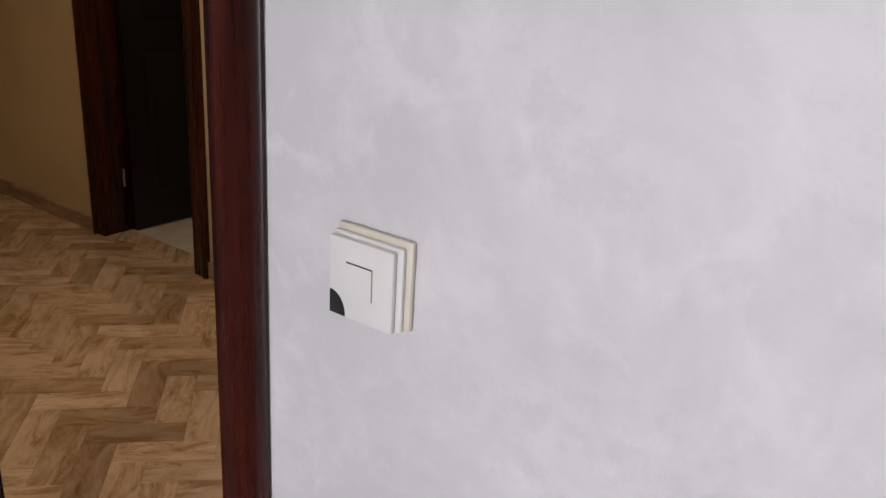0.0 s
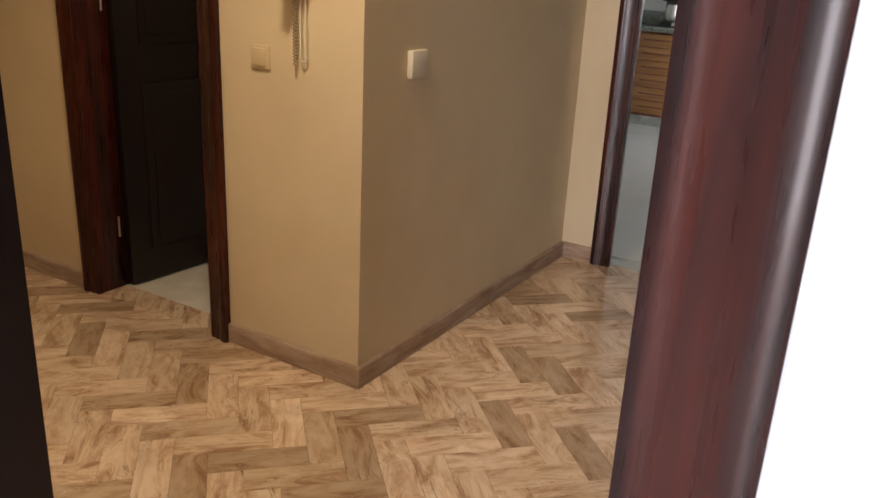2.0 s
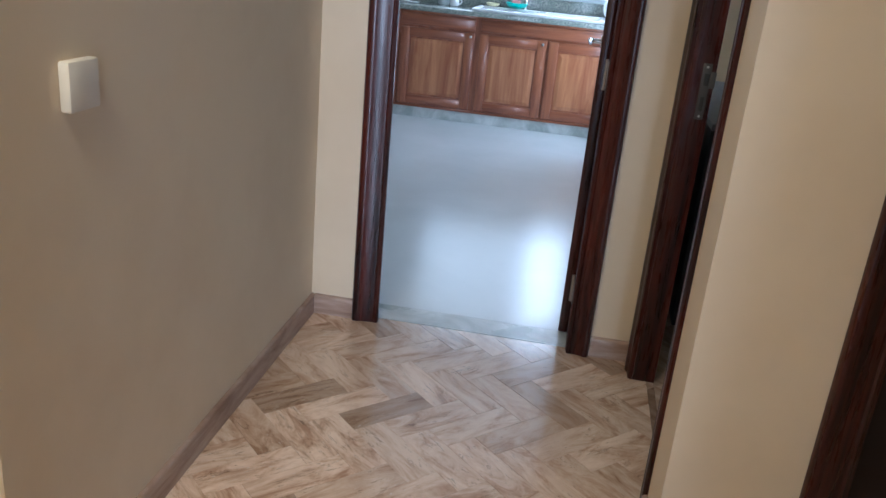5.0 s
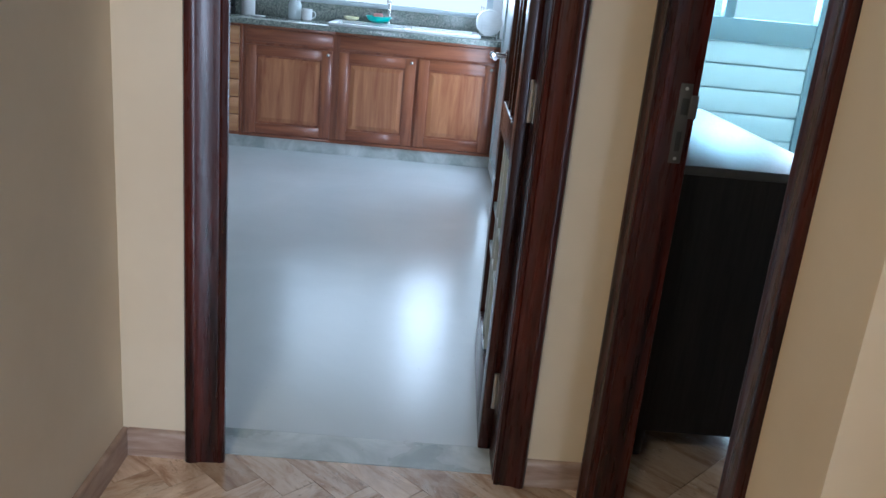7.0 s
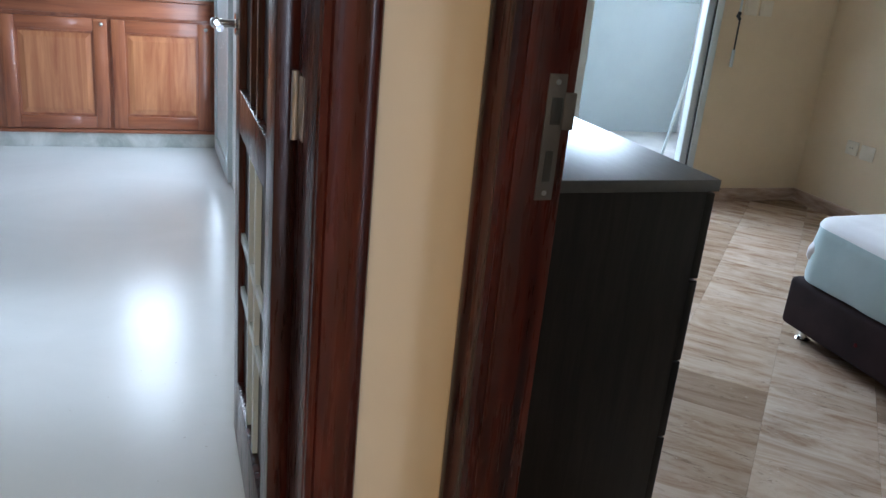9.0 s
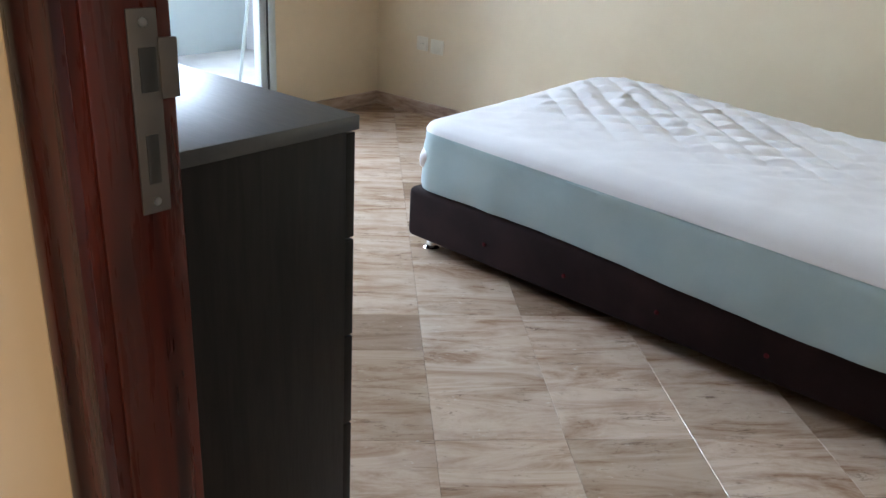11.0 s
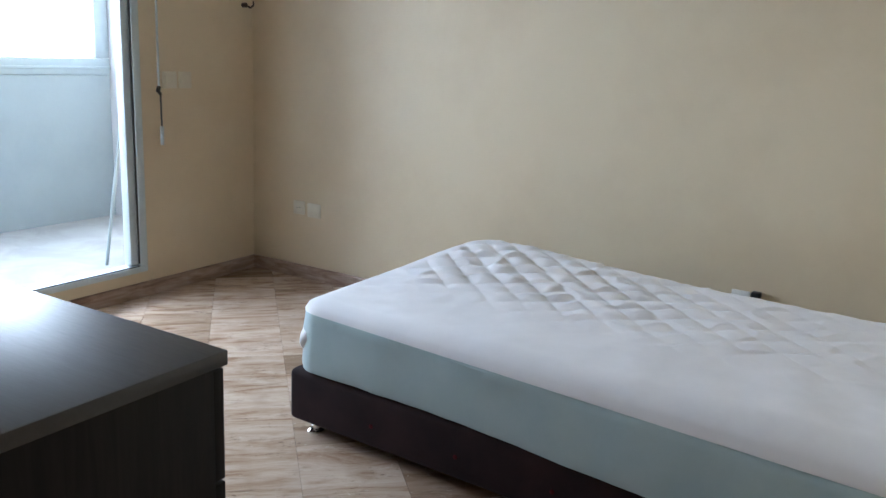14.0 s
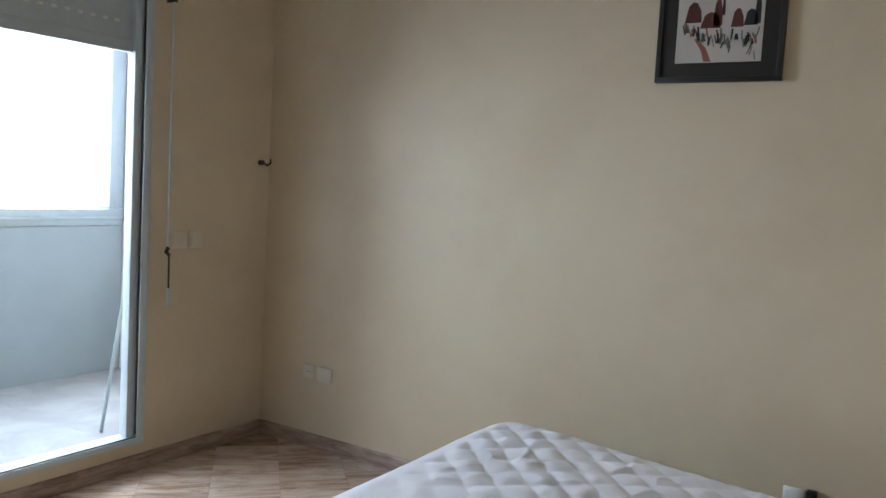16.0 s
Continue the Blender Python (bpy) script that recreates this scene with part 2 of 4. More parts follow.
def plain(name, color, rough, metal=0.0, coat=0.0, wear=0.06):
    p = Mat(name, color, rough, metal, coat)
    v = p.coords()
    n = p.noise(v, 14, 4)
    low = tuple(c * (1 - wear * 2) for c in color)
    p.color(p.mix(n, low, tuple(min(1, c * (1 + wear)) for c in color)))
    p.rough(p.noise(v, 60, 3), max(0.03, rough - 0.05), rough + 0.06)
    return p.m


ALU = plain("grey_blue_aluminium_paint", (0.56, 0.63, 0.66), 0.35)
# ALU darkened so that overlit loggia parts do not wash out
ALU_OUT = plain("darkened_grey_aluminium", (0.30, 0.355, 0.385), 0.4)
SHUTTER = plain("pale_grey_shutter_slat", (0.52, 0.58, 0.61), 0.45)
SLAT_WHITE = plain("white_louvre_slat", (0.82, 0.84, 0.84), 0.5)
RUBBER = plain("black_rubber_seal", (0.02, 0.02, 0.02), 0.6)
PLASTIC = plain("white_plastic", (0.80, 0.79, 0.77), 0.32)
IVORY = plain("ivory_plastic", (0.74, 0.69, 0.58), 0.35)
CREAM_PL = plain("cream_plastic", (0.70, 0.64, 0.52), 0.4)
# yellower and browner than CREAM_PL, close to the hall wall's tone
YELLOW_BROWN_PL = plain("yellow_brown_plastic", (0.62, 0.50, 0.33), 0.4)
STEEL = plain("brushed_steel", (0.55, 0.54, 0.52), 0.32, 1.0)
CHROME = plain("chrome", (0.75, 0.75, 0.75), 0.1, 1.0)
WORN_STEEL = plain("dulled_steel", (0.10, 0.095, 0.092), 0.5, 0.5, 0, 0.15)
BRASS = plain("worn_steel_plate", (0.10, 0.08, 0.075), 0.5, 0.6, 0, 0.2)
BLACK_PL = plain("black_plastic", (0.018, 0.018, 0.018), 0.35)
FRAME_BLK = plain("black_painted_wood", (0.016, 0.015, 0.015), 0.4)
CERAMIC = plain("white_glazed_ceramic", (0.85, 0.86, 0.86), 0.12)
TEAL = plain("teal_plastic", (0.05, 0.52, 0.44), 0.35)
PINK = plain("pink_sponge", (0.75, 0.30, 0.28), 0.9)
YELLOW = plain("pale_yellow_ceramic", (0.80, 0.74, 0.45), 0.3)
CORD = plain("grey_beige_cord", (0.30, 0.24, 0.17), 0.5)
GROUT = plain("brown_grout", (0.36, 0.27, 0.19), 0.9)
WIRE = plain("white_wire", (0.8, 0.8, 0.8), 0.4)


def glass(name, tint):
    p = Mat(name, tint, 0.02)
    clear = p.node("ShaderNodeBsdfTransparent")
    clear.inputs[0].default_value = (*tint, 1)
    gloss = p.node("ShaderNodeBsdfGlossy", Roughness=0.03)
    mx = p.node("ShaderNodeMixShader")
    fr = p.node("ShaderNodeFresnel", IOR=1.35)
    p.link(fr.outputs[0], mx.inputs[0])
    p.link(clear.outputs[0], mx.inputs[1])
    p.link(gloss.outputs[0], mx.inputs[2])
    p.link(mx.outputs[0], p.t.nodes["Material Output"].inputs[0])
    return p.m


GLASS = glass("clear_window_glass", (0.95, 0.98, 0.98))
GLASS_TEAL = glass("blue_green_window_glass", (0.82, 0.945, 0.96))
# opaque matte black: the door glass's dark reflection is put into the colour
BLACK_PANE = plain("matte_black_pane", (0.008, 0.008, 0.009), 0.45)


# ---------------------------------------------------------------- mesh helpers
def box(bm, x0, y0, z0, x1, y1, z1, bevel=0.0, seg=2):
    m = Matrix.LocRotScale(((x0 + x1) / 2, (y0 + y1) / 2, (z0 + z1) / 2), None, (abs(x1 - x0), abs(y1 - y0), abs(z1 - z0)))
    r = bmesh.ops.create_cube(bm, size=1, matrix=m)
    if bevel:
        edges = list({e for v in r["verts"] for e in v.link_edges})
        bmesh.ops.bevel(bm, geom=edges, offset=bevel, segments=seg, affect="EDGES", profile=0.5)
    return bm


def boxes(*rows, bevel=0.0):
    bm = bmesh.new()
    for r in rows:
        box(bm, *r, bevel=bevel)
    return bm


def tube(bm, a, b, r, r2=None, n=16):
    a, b = Vector(a), Vector(b)
    m = Matrix.Translation((a + b) / 2) @ (b - a).to_track_quat("Z", "Y").to_matrix().to_4x4()
    bmesh.ops.create_cone(bm, cap_ends=True, segments=n, radius1=r, radius2=r if r2 is None else r2, depth=(b - a).length, matrix=m)
    return bm


def lathe(profile, centre, n=28):
    """A turned shape from (radius, height) rows."""
    bm = bmesh.new()
    rings = []
    for r, z in profile:
        rings.append([bm.verts.new((centre[0] + r * math.cos(2 * math.pi * i / n), centre[1] + r * math.sin(2 * math.pi * i / n), centre[2] + z)) for i in range(n)])
    for a, b in zip(rings, rings[1:]):
        for i in range(n):
            bm.faces.new((a[i], a[(i + 1) % n], b[(i + 1) % n], b[i]))
    bm.faces.new(rings[-1])
    bm.faces.new(list(reversed(rings[0])))
    return bm


def extrude_profile(points, axis_from, axis_to, place):
    """Sweeps a closed 2D profile: place(u, v, s) gives the point at s."""
    bm = bmesh.new()
    a = [bm.verts.new(place(u, v, axis_from)) for u, v in points]
    b = [bm.verts.new(place(u, v, axis_to)) for u, v in points]
    n = len(points)
    for i in range(n):
        bm.faces.new((a[i], a[(i + 1) % n], b[(i + 1) % n], b[i]))
    bm.faces.new(list(reversed(a)))
    bm.faces.new(b)
    bmesh.ops.recalc_face_normals(bm, faces=bm.faces)
    return bm


def mesh_of(name, bm, mat, smooth=False):
    me = bpy.data.meshes.new(name)
    bm.normal_update()
    bm.to_mesh(me)
    bm.free()
    me.materials.append(mat)
    if smooth:
        me.shade_smooth()
        me.set_sharp_from_angle(angle=radians(38))
    return me


def part(name, bm, material, parent, label="", smooth=True):
    ob = new(name, mesh_of(name, bm, material, smooth))
    ob.parent = parent
    if parent.parent is None:
        ob.matrix_parent_inverse = Matrix.Translation(-parent.location)
    if label:
        tagged(ob, label=label)
    return ob


def thing(name, at, label, category, group="", kind=""):
    ob = new(name)
    ob.empty_display_size = 0.05
    ob.location = at
    return tagged(ob, label, category, group, kind)


def structure(name, bm, mat, label, category="", smooth=False):
    ob = new(name, mesh_of(name, bm, mat, smooth))
    return tagged(ob, label, category or name.split("_")[0], kind="structure")


# ---------------------------------------------------------------- structure
H = 2.75
HEAD = 2.05
# living room (start), whose north wall carries the first doorway
structure("wall_living_north", boxes((-0.145, 0.822, 0, 3.6, 0.86, H), (-4.4, 0.822, 0, -1.10, 0.86, H), (-1.10, 0.822, 2.09, -0.145, 0.86, H)), STUCCO, "grey-white mottled stucco wall beside the open doorway", "wall")
structure("wall_living_south", boxes((-4.4, -3.2, 0, -0.15, -3.05, H), (0.95, -3.2, 0, 3.6, -3.05, H), (-0.15, -3.2, 0, 0.95, -3.05, 0.2), (-0.15, -3.2, 2.3, 0.95, -3.05, H)), STUCCO, "grey-white stucco wall with a tall window opening", "wall")
structure("wall_living_west", boxes((-4.55, -3.2, 0, -4.4, 0.86, H)), STUCCO, "plain grey-white stucco wall", "wall")
structure("wall_living_east", boxes((3.6, -3.2, 0, 3.75, 0.86, H)), STUCCO, "plain grey-white stucco wall", "wall")
# hall
structure("wall_hall_south", boxes((-0.145, 0.86, 0, 1.6, 0.91, H), (-4.4, 0.86, 0, -1.10, 0.91, H), (-1.10, 0.86, 2.09, -0.145, 0.91, H)), WALL, "cream-yellow painted hall wall", "wall")
structure("wall_hall_west", boxes((-4.55, 0.86, 0, -4.4, 2.62, H)), WALL, "cream-yellow painted end wall of the hall", "wall")
structure("wall_hall_east", boxes((1.6, 0.86, 0, 1.75, 3.12, H)), WALL, "cream-yellow painted end wall of the hall", "wall")
structure("wall_entry", boxes((-1.75, 2.47, 0, -1.63, 4.27, H), (-2.27, 2.47, 0, -1.75, 2.62, H), (-4.4, 2.47, 0, -3.10, 2.62, H), (-3.10, 2.47, 2.12, -2.27, 2.62, H)), WALL, "cream-yellow painted wall with an outer corner", "wall")
structure("wall_kitchen_south", boxes((-3.9, 4.27, 0, -1.43, 4.41, H), (-0.52, 4.27, 0, -0.350, 4.41, H), (-1.43, 4.27, 2.12, -0.52, 4.41, H)), WALL, "cream painted wall round the kitchen doorway", "wall")
structure("wall_bedroom_west", boxes((-0.350, 4.20, 0, -0.275, 4.41, H), (-0.375, 4.41, 0, -0.275, 7.18, H), (-0.355, 3.12, 0, -0.275, 3.305, H), (-0.350, 3.305, 2.12, -0.275, 4.20, H)), WALL, "cream painted wall with the bedroom doorway", "wall")
structure("wall_bedroom_south", boxes((-0.275, 3.12, 0, 0.02, 3.24, H), (0.80, 3.12, 0, 3.3, 3.24, H), (0.02, 3.12, 2.1, 0.80, 3.24, H)), WALL, "cream-yellow painted wall between hall and bedroom", "wall")
structure("wall_bedroom_east", boxes((3.145, 3.24, 0, 3.30, 7.36, H)), WALL, "pale cream painted bedroom wall", "wall")
WX0, WX1, WZ0, WZ1 = 0.55, 2.315, 0.14, 2.42
structure("wall_bedroom_north", boxes((-0.275, 7.18, 0, WX0, 7.36, H), (WX1, 7.18, 0, 3.145, 7.36, H), (WX0, 7.18, WZ1, WX1, 7.36, H), (WX0, 7.18, 0, WX1, 7.36, WZ0)), WALL, "cream painted wall with a tall balcony window", "wall")
# kitchen
structure("wall_kitchen_east", boxes((-0.375, 7.18, 0, -0.22, 9.2, H)), WHITE_WALL, "white painted kitchen wall", "wall")
structure("wall_kitchen_west", boxes((-4.05, 4.27, 0, -3.9, 9.2, H)), WHITE_WALL, "white painted kitchen wall", "wall")
KX0, KX1 = -2.12, -0.45
structure("wall_kitchen_north", boxes((-3.9, 9.0, 0, KX0, 9.15, H), (KX1, 9.0, 0, -0.375, 9.15, H), (KX0, 9.0, 0, KX1, 9.15, 1.06), (KX0, 9.0, 2.35, KX1, 9.15, H)), WHITE_WALL, "white painted kitchen wall with a wide window", "wall")
# room behind the entry door
structure("wall_entry_room_west", boxes((-4.55, 2.62, 0, -4.4, 5.6, H)), WHITE_WALL, "white painted side wall", "wall")
structure("wall_entry_room_north", boxes((-4.4, 5.45, 0, -4.05, 5.6, H)), WHITE_WALL, "white painted end wall", "wall")
# ceilings
structure("ceiling", boxes((-4.55, -3.2, H, 3.75, 7.36, H + 0.12), (-4.55, 7.36, H, -0.22, 9.2, H + 0.12)), CEIL, "plain white painted ceiling")
# floor slabs below the paving
structure("floor_base", boxes((-4.4, 0.81, -0.14, 1.75, 4.30, -0.011), (-0.36, 4.30, -0.14, 3.3, 7.36, -0.011), (1.75, 3.12, -0.14, 3.3, 4.30, -0.011)), GROUT, "brown grouted screed under the stone paving", "floor")
structure("floor_living", boxes((-4.4, -3.2, -0.14, 3.6, 0.81, 0)), KFLOOR, "pale polished stone living room floor", "floor")
structure("floor_kitchen", boxes((-3.9, 4.44, -0.14, -0.375, 9.0, 0)), KFLOOR, "glossy white marble kitchen floor", "floor")
structure("kitchen_threshold", boxes((-1.45, 4.302, -0.14, -0.50, 4.438, 0.001), bevel=0.001), PLINTH, "worn white marble door threshold", "threshold")


# skirting boards
def skirting(name, pieces):
    """A rounded stone skirting along wall faces: rows of axis, plane, from, to, side."""
    ob = thing(name, (0, 0, 0), "brown veined stone skirting along the wall", "skirting", kind="structure")
    prof = [(0, 0), (0.016, 0), (0.016, 0.068), (0.0145, 0.075), (0.010, 0.079), (0, 0.080)]
    for axis, plane, a, b, side in pieces:
        if axis == "x":
            bm = extrude_profile(prof, a, b, lambda u, v, s: (s, plane + side * u, v))
        else:
            bm = extrude_profile(prof, a, b, lambda u, v, s: (plane + side * u, s, v))
        part("skirting_board", bm, SKIRT, ob)
    return ob


skirting("baseboard_hall", [("x", 2.47, -4.4, -3.125, -1), ("x", 2.47, -2.25, -1.614, -1), ("y", -1.63, 2.47, 4.27, 1), ("x", 4.27, -1.614, -1.457, -1),
                            ("x", 4.27, -0.514, -0.352, -1), ("x", 3.12, -0.371, -0.045, -1), ("y", -0.355, 3.12, 3.304, -1)])
skirting("baseboard_bedroom", [("y", 3.145, 3.24, 7.164, -1), ("x", 7.18, 2.325, 3.145, -1), ("x", 3.24, 0.9, 3.129, 1), ("x", 7.18, -0.275, WX0, -1), ("x", 7.18, WX0, 2.3245, -1)])


# ---------------------------------------------------------------- doors
def casing(parent, name, horiz, plane, side, inner, outer, z0, z1, depth=0.026):
    """One upright moulded door casing on a wall face. horiz: axis along the wall."""
    w = outer - inner
    prof = [(0, 0), (0, depth * 0.55), (0.12, depth * 0.75), (0.18, depth * 0.62), (0.28, depth * 0.7), (0.62, depth * 0.8), (0.70, depth), (0.84, depth * 1.12), (0.95, depth), (1.0, depth * 0.7), (1.0, 0)]
    if horiz == "x":
        bm = extrude_profile(prof, z0, z1, lambda u, v, s: (inner + u * w, plane + side * v, s))
    else:
        bm = extrude_profile(prof, z0, z1, lambda u, v, s: (plane + side * v, inner + u * w, s))
    return part(name, bm, MAHOGANY, parent)


def head_casing(parent, horiz, plane, side, a, b, z, depth=0.026):
    if horiz == "x":
        bm = boxes((a, plane + min(0, side * depth), z, b, plane + max(0, side * depth), z + 0.1), bevel=0.006)
    else:
        bm = boxes((plane + min(0, side * depth), a, z, plane + max(0, side * depth), b, z + 0.1), bevel=0.006)
    return part("head_casing", bm, MAHOGANY, parent)


# first doorway, from the living room to the hall
d1 = thing("door_frame_1", (-0.5, 0.78, 0), "red-brown mahogany doorway with its dark door swung open", "door frame", kind="structure")
part("jamb", boxes((-0.190, 0.8195, 0, -0.145, 0.912, 2.06), bevel=0.003), MAHOGANY, d1)
part("jamb", boxes((-1.10, 0.808, 0, -1.075, 0.912, 2.06), bevel=0.003), MAHOGANY, d1)
part("head_jamb", boxes((-1.10, 0.808, 2.06, -0.145, 0.912, 2.09), bevel=0.003), MAHOGANY, d1)
casing(d1, "casing", "x", 0.8195, -1, -0.191, -0.102, 0, 2.13, 0.007)
casing(d1, "casing", "x", 0.912, 1, -0.190, -0.102, 0, 2.13, 0.012)
casing(d1, "casing", "x", 0.912, 1, -1.075, -1.165, 0, 2.13)
part("frame_post", boxes((-1.075, 0.792, 0, -0.884, 0.816, 2.06), bevel=0.003), MAHOGANY, d1)
head_casing(d1, "x", 0.8195, -1, -1.16, -0.102, 2.13, 0.012)
head_casing(d1, "x", 0.912, 1, -1.165, -0.093, 2.13)

# entry side door, its leaf swung wide open
d2 = thing("door_2", (-2.68, 2.55, 0), "dark mahogany door standing wide open into a tiled room", "door", kind="structure")
part("jamb", boxes((-2.345, 2.467, 0, -2.27, 2.625, 2.09), bevel=0.003), MAHOGANY, d2)
part("jamb", boxes((-3.10, 2.467, 0, -3.03, 2.625, 2.09), bevel=0.003), MAHOGANY, d2)
part("head_jamb", boxes((-3.10, 2.467, 2.09, -2.27, 2.625, 2.12), bevel=0.003), MAHOGANY, d2)
casing(d2, "casing", "x", 2.467, -1, -2.345, -2.25, 0, 2.15)
casing(d2, "casing", "x", 2.467, -1, -3.03, -3.125, 0, 2.15)
head_casing(d2, "x", 2.467, -1, -3.125, -2.25, 2.15)


def flat_leaf(parent, m, width, height, handle_side=1):
    """A panelled dark door leaf in its own plane (u along, v thick, z up), set by m."""
    bm = bmesh.new()
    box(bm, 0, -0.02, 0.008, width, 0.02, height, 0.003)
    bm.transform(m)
    leaf = part("door_leaf", bm, SHADED_MAHOGANY, parent)
    for z0, z1 in ((0.16, 0.90), (1.06, height - 0.14)):
        for s in (-1, 1):
            bm = bmesh.new()
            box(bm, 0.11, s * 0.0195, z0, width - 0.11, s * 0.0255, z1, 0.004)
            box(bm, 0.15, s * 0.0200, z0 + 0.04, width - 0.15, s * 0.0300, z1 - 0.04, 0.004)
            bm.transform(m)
            part("door_panel", bm, SHADED_MAHOGANY, leaf)
    return leaf


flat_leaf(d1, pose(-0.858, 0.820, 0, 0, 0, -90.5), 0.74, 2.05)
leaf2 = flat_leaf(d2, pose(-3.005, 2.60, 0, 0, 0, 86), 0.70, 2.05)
for hz in (0.24, 1.2, 1.8):
    part("hinge", tube(bmesh.new(), (-3.022, 2.575, hz), (-3.022, 2.575, hz + 0.09), 0.006), STEEL, d2, "steel hinge")

# kitchen doorway
d3 = thing("door_3", (-0.97, 4.34, 0), "dark mahogany kitchen door with glazed panes standing open", "door", kind="structure")
part("jamb", boxes((-1.43, 4.268, 0, -1.392, 4.412, 2.09), bevel=0.003), MAHOGANY, d3)
part("jamb", boxes((-0.603, 4.268, 0, -0.52, 4.412, 2.09), bevel=0.003), MAHOGANY, d3)
part("head_jamb", boxes((-1.43, 4.268, 2.09, -0.52, 4.412, 2.12), bevel=0.003), MAHOGANY, d3)
casing(d3, "casing", "x", 4.268, -1, -1.350, -1.456, 0, 2.16)
casing(d3, "casing", "x", 4.268, -1, -0.600, -0.516, 0, 2.16)
head_casing(d3, "x", 4.268, -1, -1.456, -0.498, 2.16)


def glazed_leaf(parent, m, width, height):
    def p(name, mat, *rows, bevel=0.003, owner=None, label=""):
        bm = boxes(*rows, bevel=bevel)
        bm.transform(m)
        return part(name, bm, mat, owner or parent, label)

    leaf = p("door_leaf", MAHOGANY, (0, -0.02, 0.01, 0.10, 0.02, height), (width - 0.10, -0.02, 0.01, width, 0.02, height), (0.10, -0.02, 0.01, width - 0.10, 0.02, 0.20), (0.10, -0.02, height - 0.12, width - 0.10, 0.02, height), (0.10, -0.02, 0.86, width - 0.10, 0.02, 0.96))
    p("pane", BLACK_PANE, (0.10, -0.004, 0.20, width - 0.10, 0.004, 0.86), bevel=0, owner=leaf, label="opaque matte black pane with the dark reflection in its colour")
    p("pane", BLACK_PANE, (0.10, -0.004, 0.96, width - 0.10, 0.004, height - 0.12), bevel=0, owner=leaf, label="opaque matte black pane with the dark reflection in its colour")
    # lower bars coloured pale to imitate window light on wooden edges
    for u in (0.30, 0.42):
        p("muntin", ALU, (u - 0.011, -0.016, 0.20, u + 0.011, 0.016, 0.86), bevel=0.002, owner=leaf, label="glazing bar coloured pale for window light on its edges")
        p("muntin", MAHOGANY, (u - 0.011, -0.016, 0.96, u + 0.011, 0.016, height - 0.12), bevel=0.002, owner=leaf)
    for z in (0.46, 0.60):
        p("muntin", ALU, (0.10, -0.014, z - 0.011, width - 0.10, 0.014, z + 0.011), bevel=0.002, owner=leaf, label="glazing bar coloured pale for window light on its edges")
    bm = bmesh.new()
    tube(bm, (width - 0.055, 0.02, 1.10), (width - 0.055, 0.072, 1.10), 0.010)
    tube(bm, (width - 0.055, 0.068, 1.10), (width - 0.17, 0.068, 1.10), 0.010, 0.008)
    bmesh.ops.create_uvsphere(bm, u_segments=12, v_segments=8, radius=0.013, matrix=Matrix.Translation((width - 0.055, 0.07, 1.10)))
    tube(bm, (width - 0.055, 0.02, 1.10), (width - 0.055, 0.027, 1.10), 0.025)
    bm.transform(m)
    part("door_handle", bm, CHROME, leaf, "chrome lever handle")
    return leaf


leaf3 = glazed_leaf(d3, pose(-0.6185, 4.418, 0, 0, 0, 88.6), 0.72, 2.05)
for hz in (0.155, 0.99, 1.75):
    bm = tube(bmesh.new(), (-0.609, 4.405, hz), (-0.609, 4.405, hz + 0.11), 0.0065)
    box(bm, -0.6045, 4.36, hz + 0.005, -0.6015, 4.405, hz + 0.105)
    part("hinge", bm, STEEL, d3, "worn steel hinge")

# bedroom doorway
d4 = thing("door_frame_4", (-0.3, 3.73, 0), "dark mahogany bedroom door frame with a lock strike", "door frame", kind="structure")
part("jamb", boxes((-0.353, 4.118, 0, -0.272, 4.20, 2.09), bevel=0.003), MAHOGANY, d4)
part("jamb", boxes((-0.353, 3.305, 0, -0.272, 3.388, 2.09), bevel=0.003), MAHOGANY, d4)
part("head_jamb", boxes((-0.353, 3.305, 2.09, -0.272, 4.20, 2.12), bevel=0.003), MAHOGANY, d4)
casing(d4, "casing", "y", -0.353, -1, 4.122, 4.212, 0, 2.16, 0.022)
casing(d4, "casing", "y", -0.353, -1, 3.385, 3.307, 0, 2.16, 0.014)
head_casing(d4, "y", -0.353, -1, 3.307, 4.212, 2.16)
strike = part("strike_plate", boxes((-0.315, 4.1155, 0.972, -0.287, 4.119, 1.152), bevel=0.0012), WORN_STEEL, d4, "worn steel strike plate")
part("latch_hole", boxes((-0.307, 4.1146, 1.000, -0.295, 4.1160, 1.045), bevel=0.0003), BLACK_PL, strike, "black bolt hole")
part("latch_hole", boxes((-0.307, 4.1146, 1.082, -0.291, 4.1160, 1.120), bevel=0.0003), BLACK_PL, strike, "black latch hole")
part("lip", boxes((-0.2885, 4.1135, 1.075, -0.2705, 4.1185, 1.127), bevel=0.001), WORN_STEEL, strike, "bent steel latch lip")
for z in (0.983, 1.141):
    part("screw", tube(bmesh.new(), (-0.301, 4.1158, z), (-0.301, 4.1144, z), 0.004, n=10), STEEL, strike)

# dark door in the hall wall beside the corridor
d5 = thing("door_5", (0.4, 3.15, 0), "closed dark mahogany door in the hall wall", "door", kind="structure")
part("jamb", boxes((0.02, 3.117, 0, 0.06, 3.243, 2.07), bevel=0.003), MAHOGANY, d5)
part("jamb", boxes((0.76, 3.117, 0, 0.80, 3.243, 2.07), bevel=0.003), MAHOGANY, d5)
part("head_jamb", boxes((0.02, 3.117, 2.07, 0.80, 3.243, 2.10), bevel=0.003), MAHOGANY, d5)
casing(d5, "casing", "x", 3.117, -1, 0.05, -0.045, 0, 2.14)
